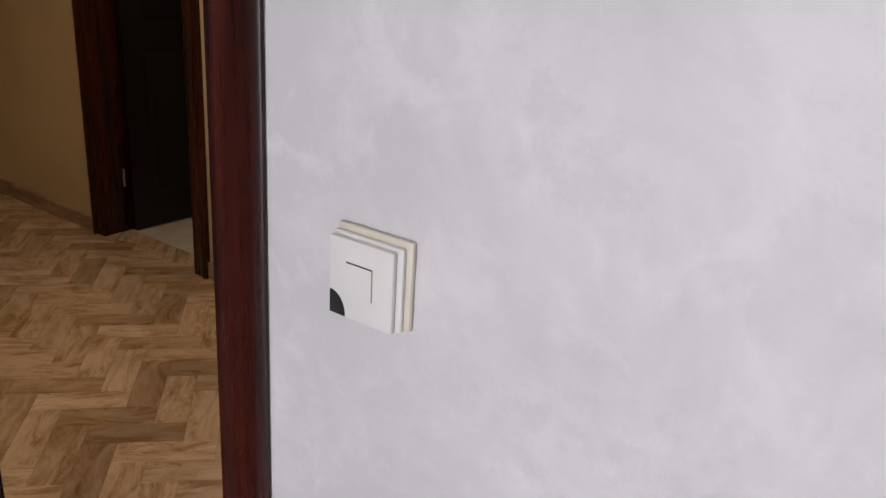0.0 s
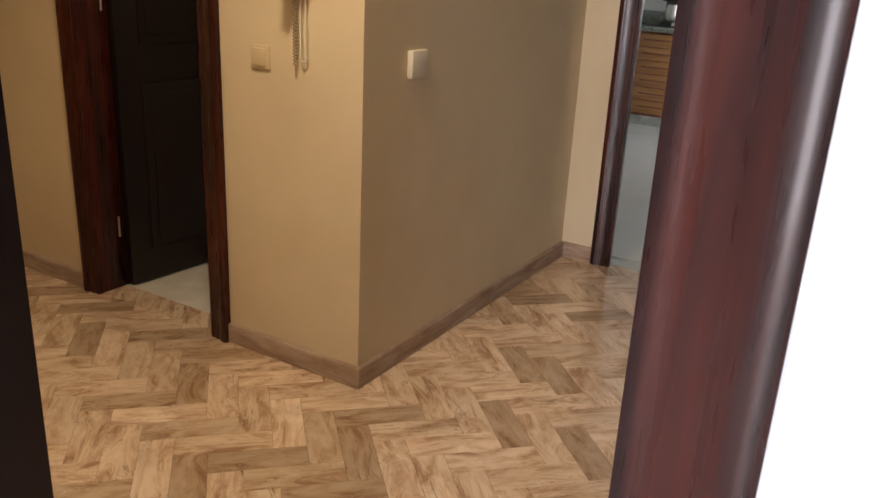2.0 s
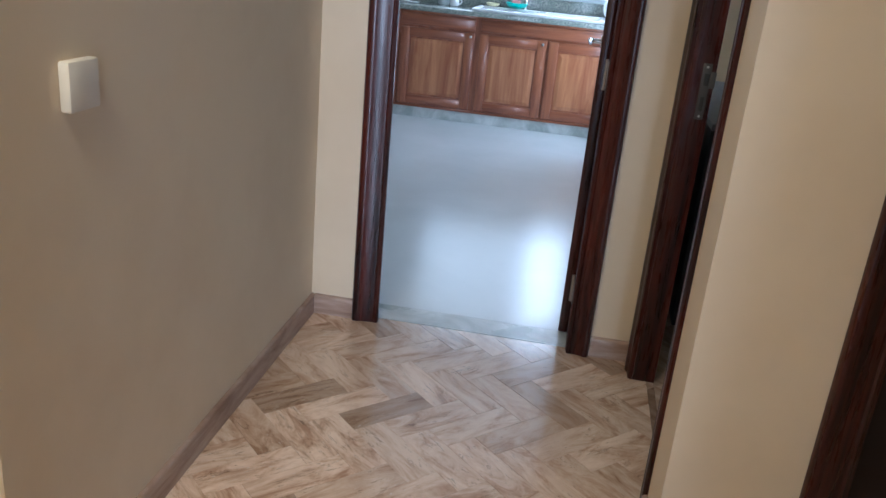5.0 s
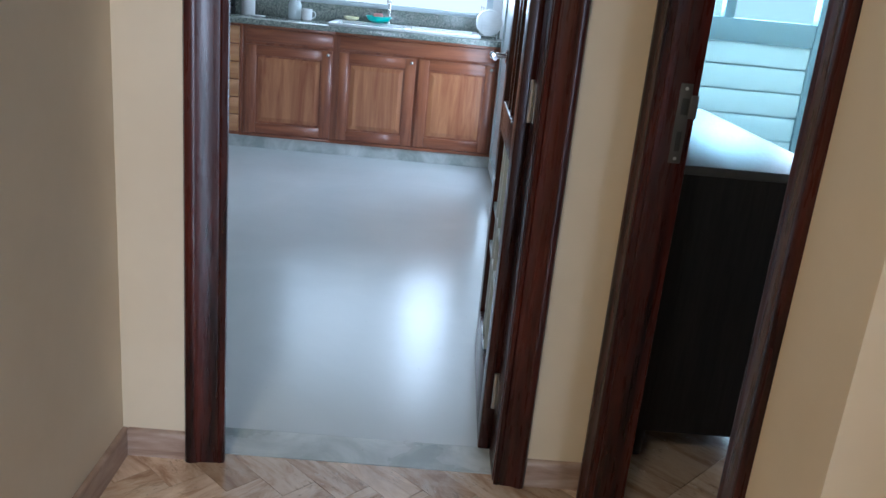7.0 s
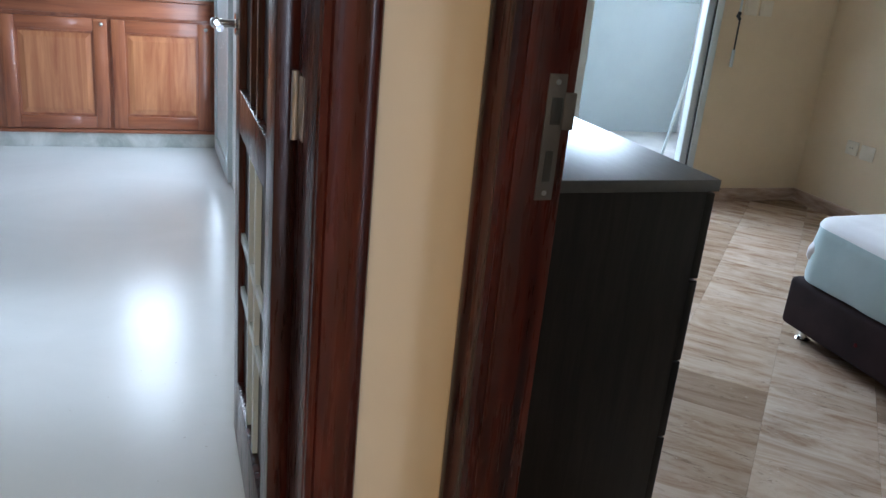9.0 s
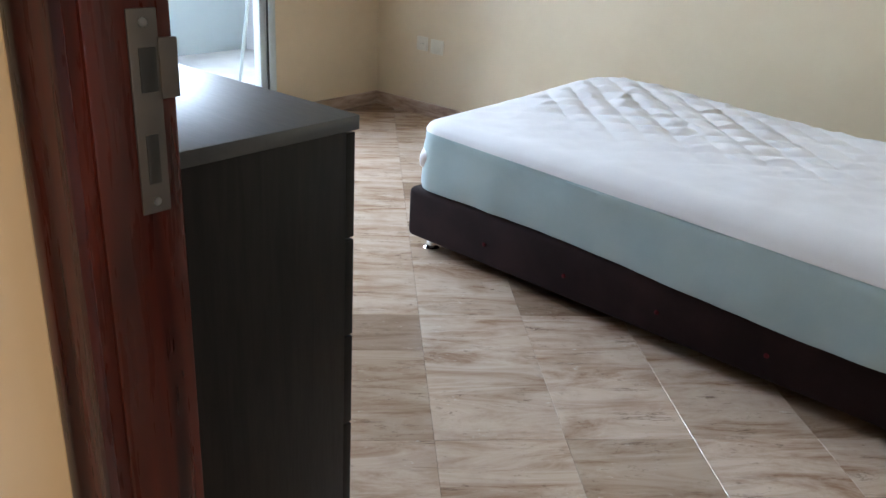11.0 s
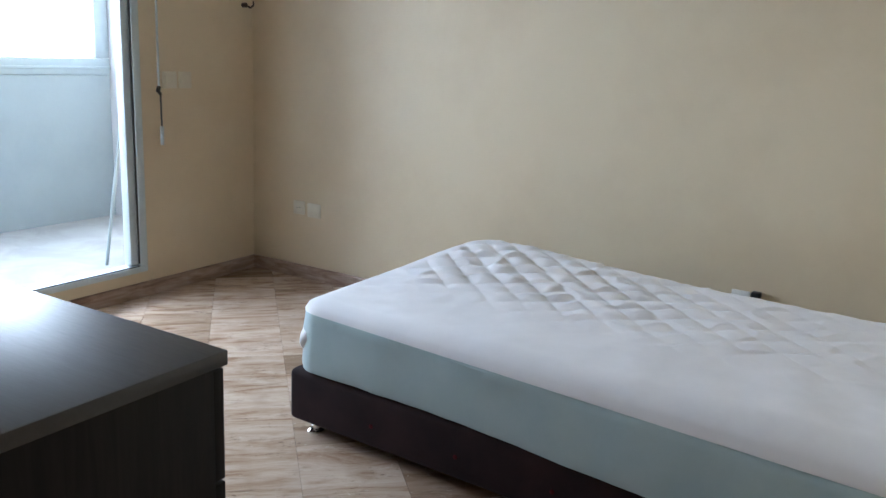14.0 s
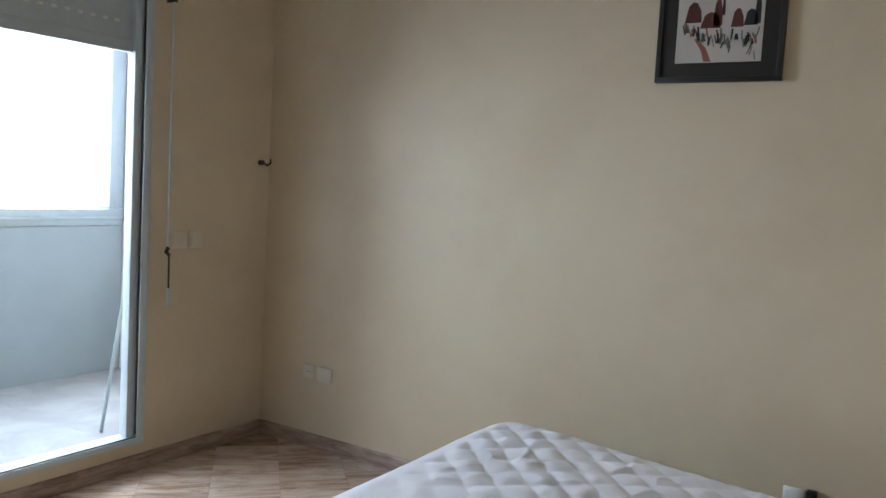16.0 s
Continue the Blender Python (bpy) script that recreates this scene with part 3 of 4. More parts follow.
casing(d5, "casing", "x", 3.117, -1, 0.77, 0.865, 0, 2.14)
head_casing(d5, "x", 3.117, -1, -0.045, 0.865, 2.14)
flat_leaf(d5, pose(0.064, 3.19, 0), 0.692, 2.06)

# ---------------------------------------------------------------- windows
w1 = thing("window_1", (1.4, 7.25, 0.14), "tall grey-blue aluminium sliding balcony window", "window", kind="structure")
part("window_frame", boxes((WX0, 7.165, 0.141, WX1, 7.25, 0.172), (2.270, 7.165, 0.172, WX1, 7.25, WZ1), (WX0, 7.165, 0.172, WX0 + 0.045, 7.25, WZ1), (WX0 + 0.045, 7.165, 2.37, 2.270, 7.25, WZ1), bevel=0.003), ALU, w1)
part("seal", boxes((2.264, 7.172, 0.19, 2.271, 7.18, 2.36), (WX0 + 0.05, 7.172, 0.1715, 2.270, 7.178, 0.177)), RUBBER, w1, "thin black rubber seal")


def sash(x0, x1, y, mat, pane, name_frame="sash"):
    s = part(name_frame, boxes((x0, y, 0.178, x0 + 0.055, y + 0.03, 2.13), (x1 - 0.055, y, 0.178, x1, y + 0.03, 2.13), (x0 + 0.055, y, 0.178, x1 - 0.055, y + 0.03, 0.235), (x0 + 0.055, y, 2.08, x1 - 0.055, y + 0.03, 2.13), bevel=0.004), mat, w1)
    gl = part("pane", boxes((x0 + 0.05, y + 0.012, 0.23, x1 - 0.05, y + 0.018, 2.085)), pane, s, smooth=False)
    gl.visible_shadow = False
    return s


sash(WX0 + 0.05, 1.485, 7.178, ALU, GLASS_TEAL)
sash(0.62, 1.455, 7.214, ALU, GLASS)
part("side_track", boxes((2.225, 7.19, 0.18, 2.269, 7.245, 2.36), bevel=0.004), ALU, w1)
shut = part("roller_shutter", boxes((WX0 + 0.05, 7.215, 2.10, 2.225, 7.24, 2.36), bevel=0.004), SHUTTER, w1, "lowered edge of a pale grey roller shutter")
sx = WX0 + 0.1
while sx < 2.18:
    # white pieces painted in for daylight that shows through the slots
    part("slot_light_mark", boxes((sx, 7.2125, 2.222, sx + 0.026, 7.2165, 2.236), bevel=0.001), PLASTIC, shut, "small white plastic mark for daylight through a shutter slot")
    sx += 0.064
part("shutter_bar", boxes((WX0 + 0.05, 7.209, 2.09, 2.225, 7.245, 2.15), bevel=0.006), SHUTTER, shut)

# loggia beyond the bedroom window
structure("loggia_floor", boxes((-0.22, 7.36, -0.1, 3.3, 8.73, 0.10)), LOGGIA_FLOOR, "pale stone loggia floor", "floor")
structure("loggia_parapet", boxes((2.1, 8.73, -0.1, 3.45, 8.83, 1.12)), OUT_WALL, "grey-blue rendered loggia parapet", "parapet")
structure("wall_loggia_side", boxes((3.3, 7.36, -0.1, 3.45, 8.73, H)), LOGGIA_WALL, "side wall of the loggia in darkened white paint", "wall")
structure("wall_loggia_west", boxes((-0.22, 7.36, 0.1, -0.12, 8.73, H)), LOGGIA_WALL, "side wall of the loggia in darkened white paint", "wall")
structure("loggia_ceiling", boxes((-0.22, 7.36, H, 3.45, 8.9, H + 0.12)), LOGGIA_WALL, "loggia ceiling in darkened white paint", "ceiling")
w2 = thing("window_2", (1.6, 8.78, 1.12), "grey aluminium glazing frame on the loggia parapet", "window", kind="structure")
part("bottom_rail", boxes((2.2, 8.72, 1.12, 3.3, 8.82, 1.235), bevel=0.008), ALU_OUT, w2)
part("bottom_rail", boxes((2.2, 8.71, 1.16, 3.3, 8.72, 1.18), bevel=0.003), ALU_OUT, w2)
part("post", boxes((3.185, 8.72, 1.235, 3.298, 8.82, 2.6), bevel=0.008), ALU_OUT, w2)
part("post", boxes((2.0, 8.72, 0.10, 2.2, 8.82, 2.6), bevel=0.008), ALU_OUT, w2)
part("post", boxes((1.28, 8.72, 1.25, 1.36, 8.82, 2.6), bevel=0.008), ALU_OUT, w2)
part("bottom_rail", boxes((-0.12, 8.72, 1.09, 2.0, 8.82, 1.265), bevel=0.008), ALU_OUT, w2)
part("head_rail", boxes((-0.12, 8.72, 2.6, 3.3, 8.82, H), bevel=0.004), ALU_OUT, w2)
lou = thing("louvre_screen", (0.8, 8.76, 0.1), "white horizontal louvre boards below the loggia glazing", "louvre")
for i in range(5):
    z = 0.185 + i * 0.186
    part("slat", boxes((-0.11, 8.745, z, 2.0, 8.765, min(1.085, z + 0.170)), bevel=0.004), SLAT_WHITE, lou)
part("backing_rail", boxes((-0.11, 8.770, 0.10, 2.0, 8.80, 1.085)), ALU, lou, "grey metal backing of the louvre")
broom = thing("broomstick", (2.343, 7.56, 0.10), "thin grey stick leaning in the loggia corner", "stick")
part("stick", tube(bmesh.new(), (2.343, 7.56, 0.10), (2.43, 7.376, 1.45), 0.010, n=12), ALU_OUT, broom)

w3 = thing("window_3", (-1.3, 9.08, 1.06), "bright kitchen window with an aluminium frame", "window", kind="structure")
part("window_frame", boxes((KX0, 9.0, 1.06, KX1, 9.07, 1.11), (KX0, 9.0, 1.11, KX0 + 0.05, 9.04, 2.35), (KX1 - 0.05, 9.0, 1.11, KX1, 9.04, 2.35), (KX0 + 0.05, 9.0, 2.3, KX1 - 0.05, 9.04, 2.35), bevel=0.003), ALU, w3)
w4 = thing("window_4", (0.40, -3.1, 0.2), "living room window with an aluminium frame", "window", kind="structure")
part("window_frame", boxes((-0.15, -3.15, 0.2, 0.95, -3.1, 0.25), (-0.15, -3.15, 0.25, -0.105, -3.1, 2.3), (0.905, -3.15, 0.25, 0.95, -3.1, 2.3)), ALU, w4)

# shutter crank hanging by the bedroom window
crank = thing("shutter_crank", (2.35, 7.15, 0.83), "thin grey metal shutter crank rod hanging on the wall", "crank")
part("rod", tube(bmesh.new(), (2.345, 7.13, 1.13), (2.345, 7.13, 2.40), 0.006, n=10), SHUTTER, crank)
bm = tube(bmesh.new(), (2.345, 7.13, 1.135), (2.325, 7.115, 1.115), 0.011, n=10)
tube(bm, (2.325, 7.115, 1.118), (2.35, 7.125, 1.10), 0.009, n=10)
part("joint", bm, BLACK_PL, crank, "dark crank joint")
part("lower_rod", tube(bmesh.new(), (2.35, 7.125, 1.10), (2.352, 7.125, 0.93), 0.005, n=10), BLACK_PL, crank)
part("grip", tube(bmesh.new(), (2.352, 7.125, 0.93), (2.352, 7.125, 0.83), 0.010, n=12), SHUTTER, crank, "grey plastic grip")
part("bracket", boxes((2.335, 7.12, 2.36, 2.357, 7.18, 2.385), bevel=0.002), BLACK_PL, crank)
crank.location.x += 0.055


def glow(name, rows, color, strength, label):
    m = bpy.data.materials.new(name)
    m.use_nodes = True
    nt = m.node_tree
    em = nt.nodes.new("ShaderNodeEmission")
    em.inputs[0].default_value, em.inputs[1].default_value = (*color, 1), strength
    nt.links.new(em.outputs[0], nt.nodes["Material Output"].inputs[0])
    return structure(name, boxes(*rows), m, label, "backdrop")


glow("backdrop_north", [(-9, 11.0, -1, 10, 11.05, 7)], (1.0, 0.985, 0.985), 1.12, "plain bright overcast sky outside the windows")

# ---------------------------------------------------------------- bedroom things
def dresser():
    x0, x1, y0, y1 = -0.20, 0.27, 4.438, 5.75
    d = thing("dresser", ((x0 + x1) / 2, (y0 + y1) / 2, 0), "tall black-brown wood grain dresser with a glossy top", "dresser")
    part("body", boxes((x0, y0 + 0.004, 0.10, x1 - 0.022, y1 - 0.004, 0.885), bevel=0.002), WENGE, d)
    part("top", boxes((x0, y0, 0.885, x1 + 0.004, y1, 0.910), bevel=0.002), WENGE_TOP, d, "smooth black-brown top board")
    n = 3
    for i in range(n):
        for j in range(4):
            a = y0 + 0.006 + (y1 - y0 - 0.012) / n * i
            b = a + (y1 - y0 - 0.012) / n - 0.004
            z = 0.105 + j * 0.195
            part("drawer", boxes((x1 - 0.021, a, z, x1, b, z + 0.190), bevel=0.002), WENGE, d)
    for x in (x0 + 0.05, x1 - 0.06):
        for y in (y0 + 0.05, y1 - 0.05):
            part("leg", tube(bmesh.new(), (x, y, 0), (x, y, 0.10), 0.018, 0.024), WENGE, d)
    return d


dresser()
BX0, BX1, BY0, BY1 = 1.525, 2.83, 3.42, 5.435


def bed_base():
    b = thing("bed_base", (BX0, BY1, 0), "low dark plum-brown velvet upholstered bed base with tufted buttons", "bed")
    bm = bmesh.new()
    box(bm, BX0, BY0, 0.048, BX1, BY1, 0.245)
    bmesh.ops.bevel(bm, geom=[e for e in bm.edges], offset=0.022, segments=4, affect="EDGES", profile=0.5)
    part("upholstered_box", bm, VELVET, b)
    n = 6
    for i in range(n):
        y = BY1 - 0.385 - i * 0.343
        if y < BY0 + 0.1:
            continue
        bm = bmesh.new()
        bmesh.ops.create_uvsphere(bm, u_segments=12, v_segments=8, radius=0.008, matrix=Matrix.LocRotScale((BX0 - 0.001, y, 0.13), None, (0.5, 1, 1)))
        part("button", bm, BUTTON, b, "small red-brown tuft button")
    for x in (BX0 + 0.06, BX1 - 0.06):
        for y in (BY0 + 0.08, BY1 - 0.08):
            part("foot", lathe([(0.030, 0), (0.031, 0.006), (0.026, 0.010), (0.016, 0.014), (0.016, 0.046), (0.026, 0.050), (0.026, 0.060)], (x, y, 0)), CHROME, b, "chrome screw foot")
    b.rotation_euler.z = radians(-2.6)
    return b


bed_base()


def mattress():
    x0, x1, y0, y1, z0, z1 = BX0 + 0.006, BX1 - 0.02, BY0 + 0.02, BY1 - 0.016, 0.245, 0.500
    t = thing("mattress", (BX0, BY1, z0), "white quilted mattress with pale blue sides on the bed base", "mattress")
    cx, cy, hx, hy = (x0 + x1) / 2, (y0 + y1) / 2, (x1 - x0) / 2, (y1 - y0) / 2
    nu, nv = 150, 210
    rnd = 0.10

    def edge_round(px, py):
        """Pulls the plan's corners round."""
        dx, dy = abs(px - cx) - (hx - rnd), abs(py - cy) - (hy - rnd)
        if dx > 0 and dy > 0:
            k = max(dx, dy)
            l = math.hypot(dx, dy)
            f = k / l
            dx, dy = dx * f, dy * f
            px = cx + math.copysign(hx - rnd + dx, px - cx)
            py = cy + math.copysign(hy - rnd + dy, py - cy)
        return px, py

    def along(py):
        """0 at the foot end, 1 at the head end."""
        return min(1.0, max(0.0, (y1 - py) / (y1 - y0)))

    def seam(py):
        return 0.225 - 0.060 * along(py)

    bm = bmesh.new()
    grid = []
    for j in range(nv + 1):
        row = []
        for i in range(nu + 1):
            px, py = x0 + (x1 - x0) * i / nu, y0 + (y1 - y0) * j / nv
            inx, iny = min(px - x0, x1 - px), min(py - y0, y1 - py)
            e = min(inx, iny)
            wide = 0.075 + 0.06 * along(py)
            drop = z1 - z0 - seam(py)
            fall = 0.0 if e > wide else drop * (1 - math.sqrt(max(0, 1 - (1 - e / wide) ** 2)))
            crown = 0.014 * math.sin(math.pi * min(1, max(0, (px - x0) / (x1 - x0)))) ** 0.8
            crown += 0.035 * math.exp(-(((px - (x1 - 0.16)) / 0.42) ** 2 + ((py - (y1 - 0.2)) / 0.5) ** 2))
            wob = 0.012 * noise.noise(Vector((px * 3, py * 3, 7)))
            a, b = (px * 0.80 + py * 0.74 + wob) / 0.120, (px * 0.80 - py * 0.74 - wob) / 0.120
            q = (abs(math.sin(math.pi * a)) * abs(math.sin(math.pi * b))) ** 0.65
            near = min(1.0, max(0.10, (px - x0 - 0.20) / 0.40)) * min(1, e / 0.10)
            strong = 0.36 + 0.64 * math.exp(-(((px - 2.40) / 0.60) ** 2 + ((py - 5.0) / 0.75) ** 2))
            z = z1 + crown - fall + 0.015 * near * strong * q
            z += 0.005 * noise.noise(Vector((px * 4, py * 7, 0))) * min(1, e / 0.1)
            z += 0.004 * noise.noise(Vector((px * 13, py * 19, 3))) * strong * min(1, e / 0.12)
            ridge = 1 - abs(noise.noise(Vector((px * 5.0 + py * 2.2, py * 6.5, 11))))
            z += 0.006 * max(0, ridge - 0.86) / 0.14 * (0.25 + 0.75 * strong) * near
            ex, ey = edge_round(px, py)
            row.append(bm.verts.new((ex, ey, z)))
        grid.append(row)
    for j in range(nv):
        for i in range(nu):
            bm.faces.new((grid[j][i], grid[j][i + 1], grid[j + 1][i + 1], grid[j + 1][i]))
    part("quilted_top", bm, QUILT, t, "white quilted top with diamond stitching")
    # side border swept round the plan
    plan = []
    for k in range(4):
        sx_, sy_ = ((1, 1), (-1, 1), (-1, -1), (1, -1))[k]
        for a in range(13):
            ang = math.pi / 2 * (k + a / 12)
            plan.append((cx + sx_ * (hx - rnd) + rnd * math.cos(ang), cy + sy_ * (hy - rnd) + rnd * math.sin(ang), math.cos(ang), math.sin(ang)))
    dense = []
    for p, q in zip(plan, plan[1:] + plan[:1]):
        l = math.hypot(q[0] - p[0], q[1] - p[1])
        for k in range(max(1, int(l / 0.02))):
            f = k / max(1, int(l / 0.02))
            dense.append(tuple(p[i] * (1 - f) + q[i] * f for i in range(4)))
    m = len(dense)

    def sag(py):
        f = min(1.0, max(0.0, (along(py) - 0.25) / 0.55))
        return f * f * (3 - 2 * f)

    def sweep(levels, low, high, lean, seed):
        """Rings round the plan: levels are shares of the height from low(y) to high(y)."""
        bm = bmesh.new()
        rings = []
        for share, off in levels:
            ring = []
            for px, py, nx, ny in dense:
                w = 0.006 * noise.noise(Vector((px * 4, py * 4, share * 3 + seed))) + 0.005 * noise.noise(Vector((px * 11 + share * 3, py * 11, share * 1.5 + seed)))
                o = off + w + lean * sag(py) * (1 - share)
                ring.append(bm.verts.new((px + nx * o, py + ny * o, z0 + low(py) + share * (high(py) - low(py)))))
            rings.append(ring)
        for a, b in zip(rings, rings[1:]):
            for i in range(m):
                bm.faces.new((a[i], a[(i + 1) % m], b[(i + 1) % m], b[i]))
        return bm, rings

    bm, rings = sweep([(0.0, -0.012), (0.03, 0.004), (0.12, 0.009), (0.4, 0.007), (0.65, 0.005), (0.86, 0.003), (0.97, 0.001), (1.0, -0.004)], lambda y: 0.0005 - 0.032 * sag(y), seam, 0.028, 0.0)
    bm.faces.new(list(reversed(rings[0])))
    part("side_border", bm, BORDER, t, "pale blue stretched side cover, darkened for shade")

    # folded corner pocket
    bm = bmesh.new()
    bmesh.ops.create_uvsphere(bm, u_segments=20, v_segments=14, radius=0.055, matrix=Matrix.LocRotScale((x0 + 0.035, y1 - 0.055, z0 + 0.125), Euler((0.3, 0.2, -0.7)), (0.75, 0.65, 0.95)))
    for v in bm.verts:
        v.co += 0.010 * Vector((noise.noise(v.co * 25), noise.noise(v.co * 25 + Vector((5, 0, 0))), noise.noise(v.co * 25 + Vector((0, 9, 0)))))
    part("corner_fold", bm, QUILT, t, "bunched white corner fold")
    t.rotation_euler.z = radians(-2.6)
    return t


mattress()


def socket_plate(name, centre, normal, size, label, category, style, mat=IVORY, group=""):
    """A wall plate: centre on the wall face, normal as '+x', '-x', '+y', '-y'."""
    th = thing(name, centre, label, category, group)
    w, h = size
    rot = {"-y": 0, "+x": 90, "+y": 180, "-x": -90}[normal]
    m = pose(*centre, 0, 0, rot)

    def p(pn, pm, bm, owner=None, lab=""):
        bm.transform(m)
        return part(pn, bm, pm, owner or th, lab)

    def b(u0, v0, z0, u1, v1, z1, bevel):
        return boxes((u0, v0, z0, u1, v1, z1), bevel=bevel)

    d = 0.024 if style == "thick" else 0.009
    p("plate", mat, b(-w / 2, -d, -h / 2, w / 2, 0, h / 2, 0.005))
    if style == "switch":
        p("rocker", mat, b(-w * 0.36, -0.014, -h * 0.36, w * 0.36, -0.008, h * 0.36, 0.003))
    elif style == "socket":
        p("socket_well", mat, tube(bmesh.new(), (0, -0.0085, 0), (0, -0.0105, 0), w * 0.30, n=24))
        for s in (-1, 1):
            p("hole", BLACK_PL, tube(bmesh.new(), (s * 0.0095, -0.0100, 0), (s * 0.0095, -0.0112, 0), 0.003, n=10))
    elif style == "blank":
        p("cover", mat, b(-w * 0.40, -0.011, -h * 0.40, w * 0.40, -0.008, h * 0.40, 0.002))
    return th


# sockets and switches in the bedroom
socket_plate("wall_socket", (3.145, 6.803, 0.434), "-x", (0.088, 0.082), "ivory double wall socket low on the wall", "socket", "socket", IVORY, "bedroom sockets")
socket_plate("wall_socket", (3.145, 6.687, 0.428), "-x", (0.10, 0.085), "ivory wall outlet low on the wall", "socket", "blank", IVORY, "bedroom sockets")
socket_plate("light_switch", (2.509, 7.18, 1.17), "-y", (0.098, 0.09), "cream light switch beside the window", "switch", "switch", CREAM_PL, "bedroom switches")
socket_plate("light_switch", (2.617, 7.18, 1.17), "-y", (0.09, 0.09), "cream light switch beside the window", "switch", "switch", CREAM_PL, "bedroom switches")
plug = socket_plate("wall_socket", (3.145, 4.215, 0.365), "-x", (0.080, 0.080), "white wall socket with a black plug behind the bed", "socket", "blank", PLASTIC)
part("plug", boxes((3.095, 4.125, 0.375, 3.137, 4.165, 0.415), bevel=0.006), BLACK_PL, plug, "small black plug")
# hook in the corner
hook = thing("wall_hook", (3.09, 7.17, 1.60), "small dark metal wall hook", "hook")
bm = tube(bmesh.new(), (3.07, 7.18, 1.60), (3.07, 7.155, 1.60), 0.014, n=14)
tube(bm, (3.07, 7.155, 1.60), (3.085, 7.135, 1.585), 0.006, n=10)
tube(bm, (3.085, 7.135, 1.585), (3.105, 7.13, 1.60), 0.006, n=10)
tube(bm, (3.105, 7.13, 1.60), (3.105, 7.13, 1.625), 0.006, 0.004, n=10)
part("hook_body", bm, BRASS, hook, smooth=True)


# ---------------------------------------------------------------- framed picture
def picture():
    y0, y1, z0, z1 = 4.395, 4.908, 2.02, 2.66
    X = 3.145
    p = thing("framed_picture", (X, (y0 + y1) / 2, z0), "black framed picture of tall shapes and streaks hung on the wall", "picture")
    f = 0.022
    part("frame", boxes((X - 0.03, y0, z0, X - 0.002, y1, z0 + f), (X - 0.03, y0, z1 - f, X - 0.002, y1, z1), (X - 0.03, y0, z0 + f, X - 0.002, y0 + f, z1 - f), (X - 0.03, y1 - f, z0 + f, X - 0.002, y1, z1 - f), bevel=0.003), FRAME_BLK, p)
    part("mat_board", boxes((X - 0.018, y0 + f, z0 + f, X - 0.004, y1 - f, z1 - f)), FRAME_BLK, p, "black mat board")
    a0, a1, b0, b1 = 4.480, 4.828, 2.10, 2.58
    paper = plain("cream_print_paper", (0.56, 0.52, 0.47), 0.5)
    sheet = part("print", boxes((X - 0.020, a0, b0, X - 0.017, a1, b1)), paper, p, "cream print with dark streaks")
    cols = [plain("print_ink_maroon", (0.10, 0.025, 0.02), 0.5), plain("print_ink_black", (0.02, 0.025, 0.025), 0.5), plain("print_ink_green_grey", (0.16, 0.21, 0.18), 0.5), plain("print_ink_rust", (0.28, 0.10, 0.06), 0.5)]
    rng = random.Random(4)

    def blot(points, mat):
        bm = bmesh.new()
        vs = [bm.verts.new((X - 0.0206, a1 - u, b0 + v)) for u, v in points]
        vs2 = [bm.verts.new((X - 0.0200, a1 - u, b0 + v)) for u, v in points]
        bm.faces.new(vs)
        bm.faces.new(list(reversed(vs2)))
        for i in range(len(vs)):
            bm.faces.new((vs[i], vs2[i], vs2[(i + 1) % len(vs)], vs[(i + 1) % len(vs)]))
        bmesh.ops.recalc_face_normals(bm, faces=bm.faces)
        part("printed_mark", bm, mat, sheet, smooth=False)

    for u, v, w, h, c in ((0.03, 0.165, 0.07, 0.085, 0), (0.095, 0.14, 0.085, 0.065, 0), (0.145, 0.15, 0.04, 0.11, 0), (0.22, 0.14, 0.05, 0.075, 0), (0.27, 0.145, 0.055, 0.065, 1), (0.31, 0.15, 0.026, 0.13, 1), (0.18, 0.19, 0.014, 0.08, 1)):
        blot([(u, v), (u + w, v), (u + w * 0.95, v + h * 0.55), (u + w * 0.7, v + h * 0.95), (u + w * 0.45, v + h), (u + w * 0.2, v + h * 0.8)], cols[c])
    for i in range(62):
        u = rng.uniform(0.03, 0.335)
        top = 0.135 - 0.02 * rng.random()
        low = max(0.004, 0.115 - u * 0.42 + 0.02 * rng.random())
        v = rng.uniform(low, max(low + 0.01, top - 0.03))
        h, w, s = rng.uniform(0.02, 0.045), rng.uniform(0.004, 0.009), rng.uniform(-0.012, 0.012)
        if u + w + abs(s) > 0.343 or u - abs(s) < 0.004:
            continue
        blot([(u, v), (u + w, v), (u + w + s, v + h), (u + s, v + h)], cols[rng.choice((1, 1, 2, 2, 3))])
    blot([(0.12, 0.004), (0.15, 0.004), (0.125, 0.06), (0.085, 0.10), (0.075, 0.098), (0.105, 0.05)], cols[3])
    return p


picture()

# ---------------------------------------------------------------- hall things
# disc added out of view, to carry the hall's added lamp
hl = thing("hall_fill_disc", (-1.48, 1.60, H), "round white disc added out of view above the hall fill lamp", "ceiling light")
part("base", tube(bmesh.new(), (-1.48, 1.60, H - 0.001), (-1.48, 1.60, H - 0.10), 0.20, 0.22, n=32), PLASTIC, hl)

socket_plate("light_switch", (-2.06, 2.47, 1.122), "-y", (0.086, 0.082), "cream light switch near the dark door", "switch", "switch", YELLOW_BROWN_PL, "hall switches")
socket_plate("junction_cover", (-1.63, 2.765, 1.122), "+x", (0.098, 0.095), "ivory blank cover on the corridor wall", "cover", "thick", IVORY)


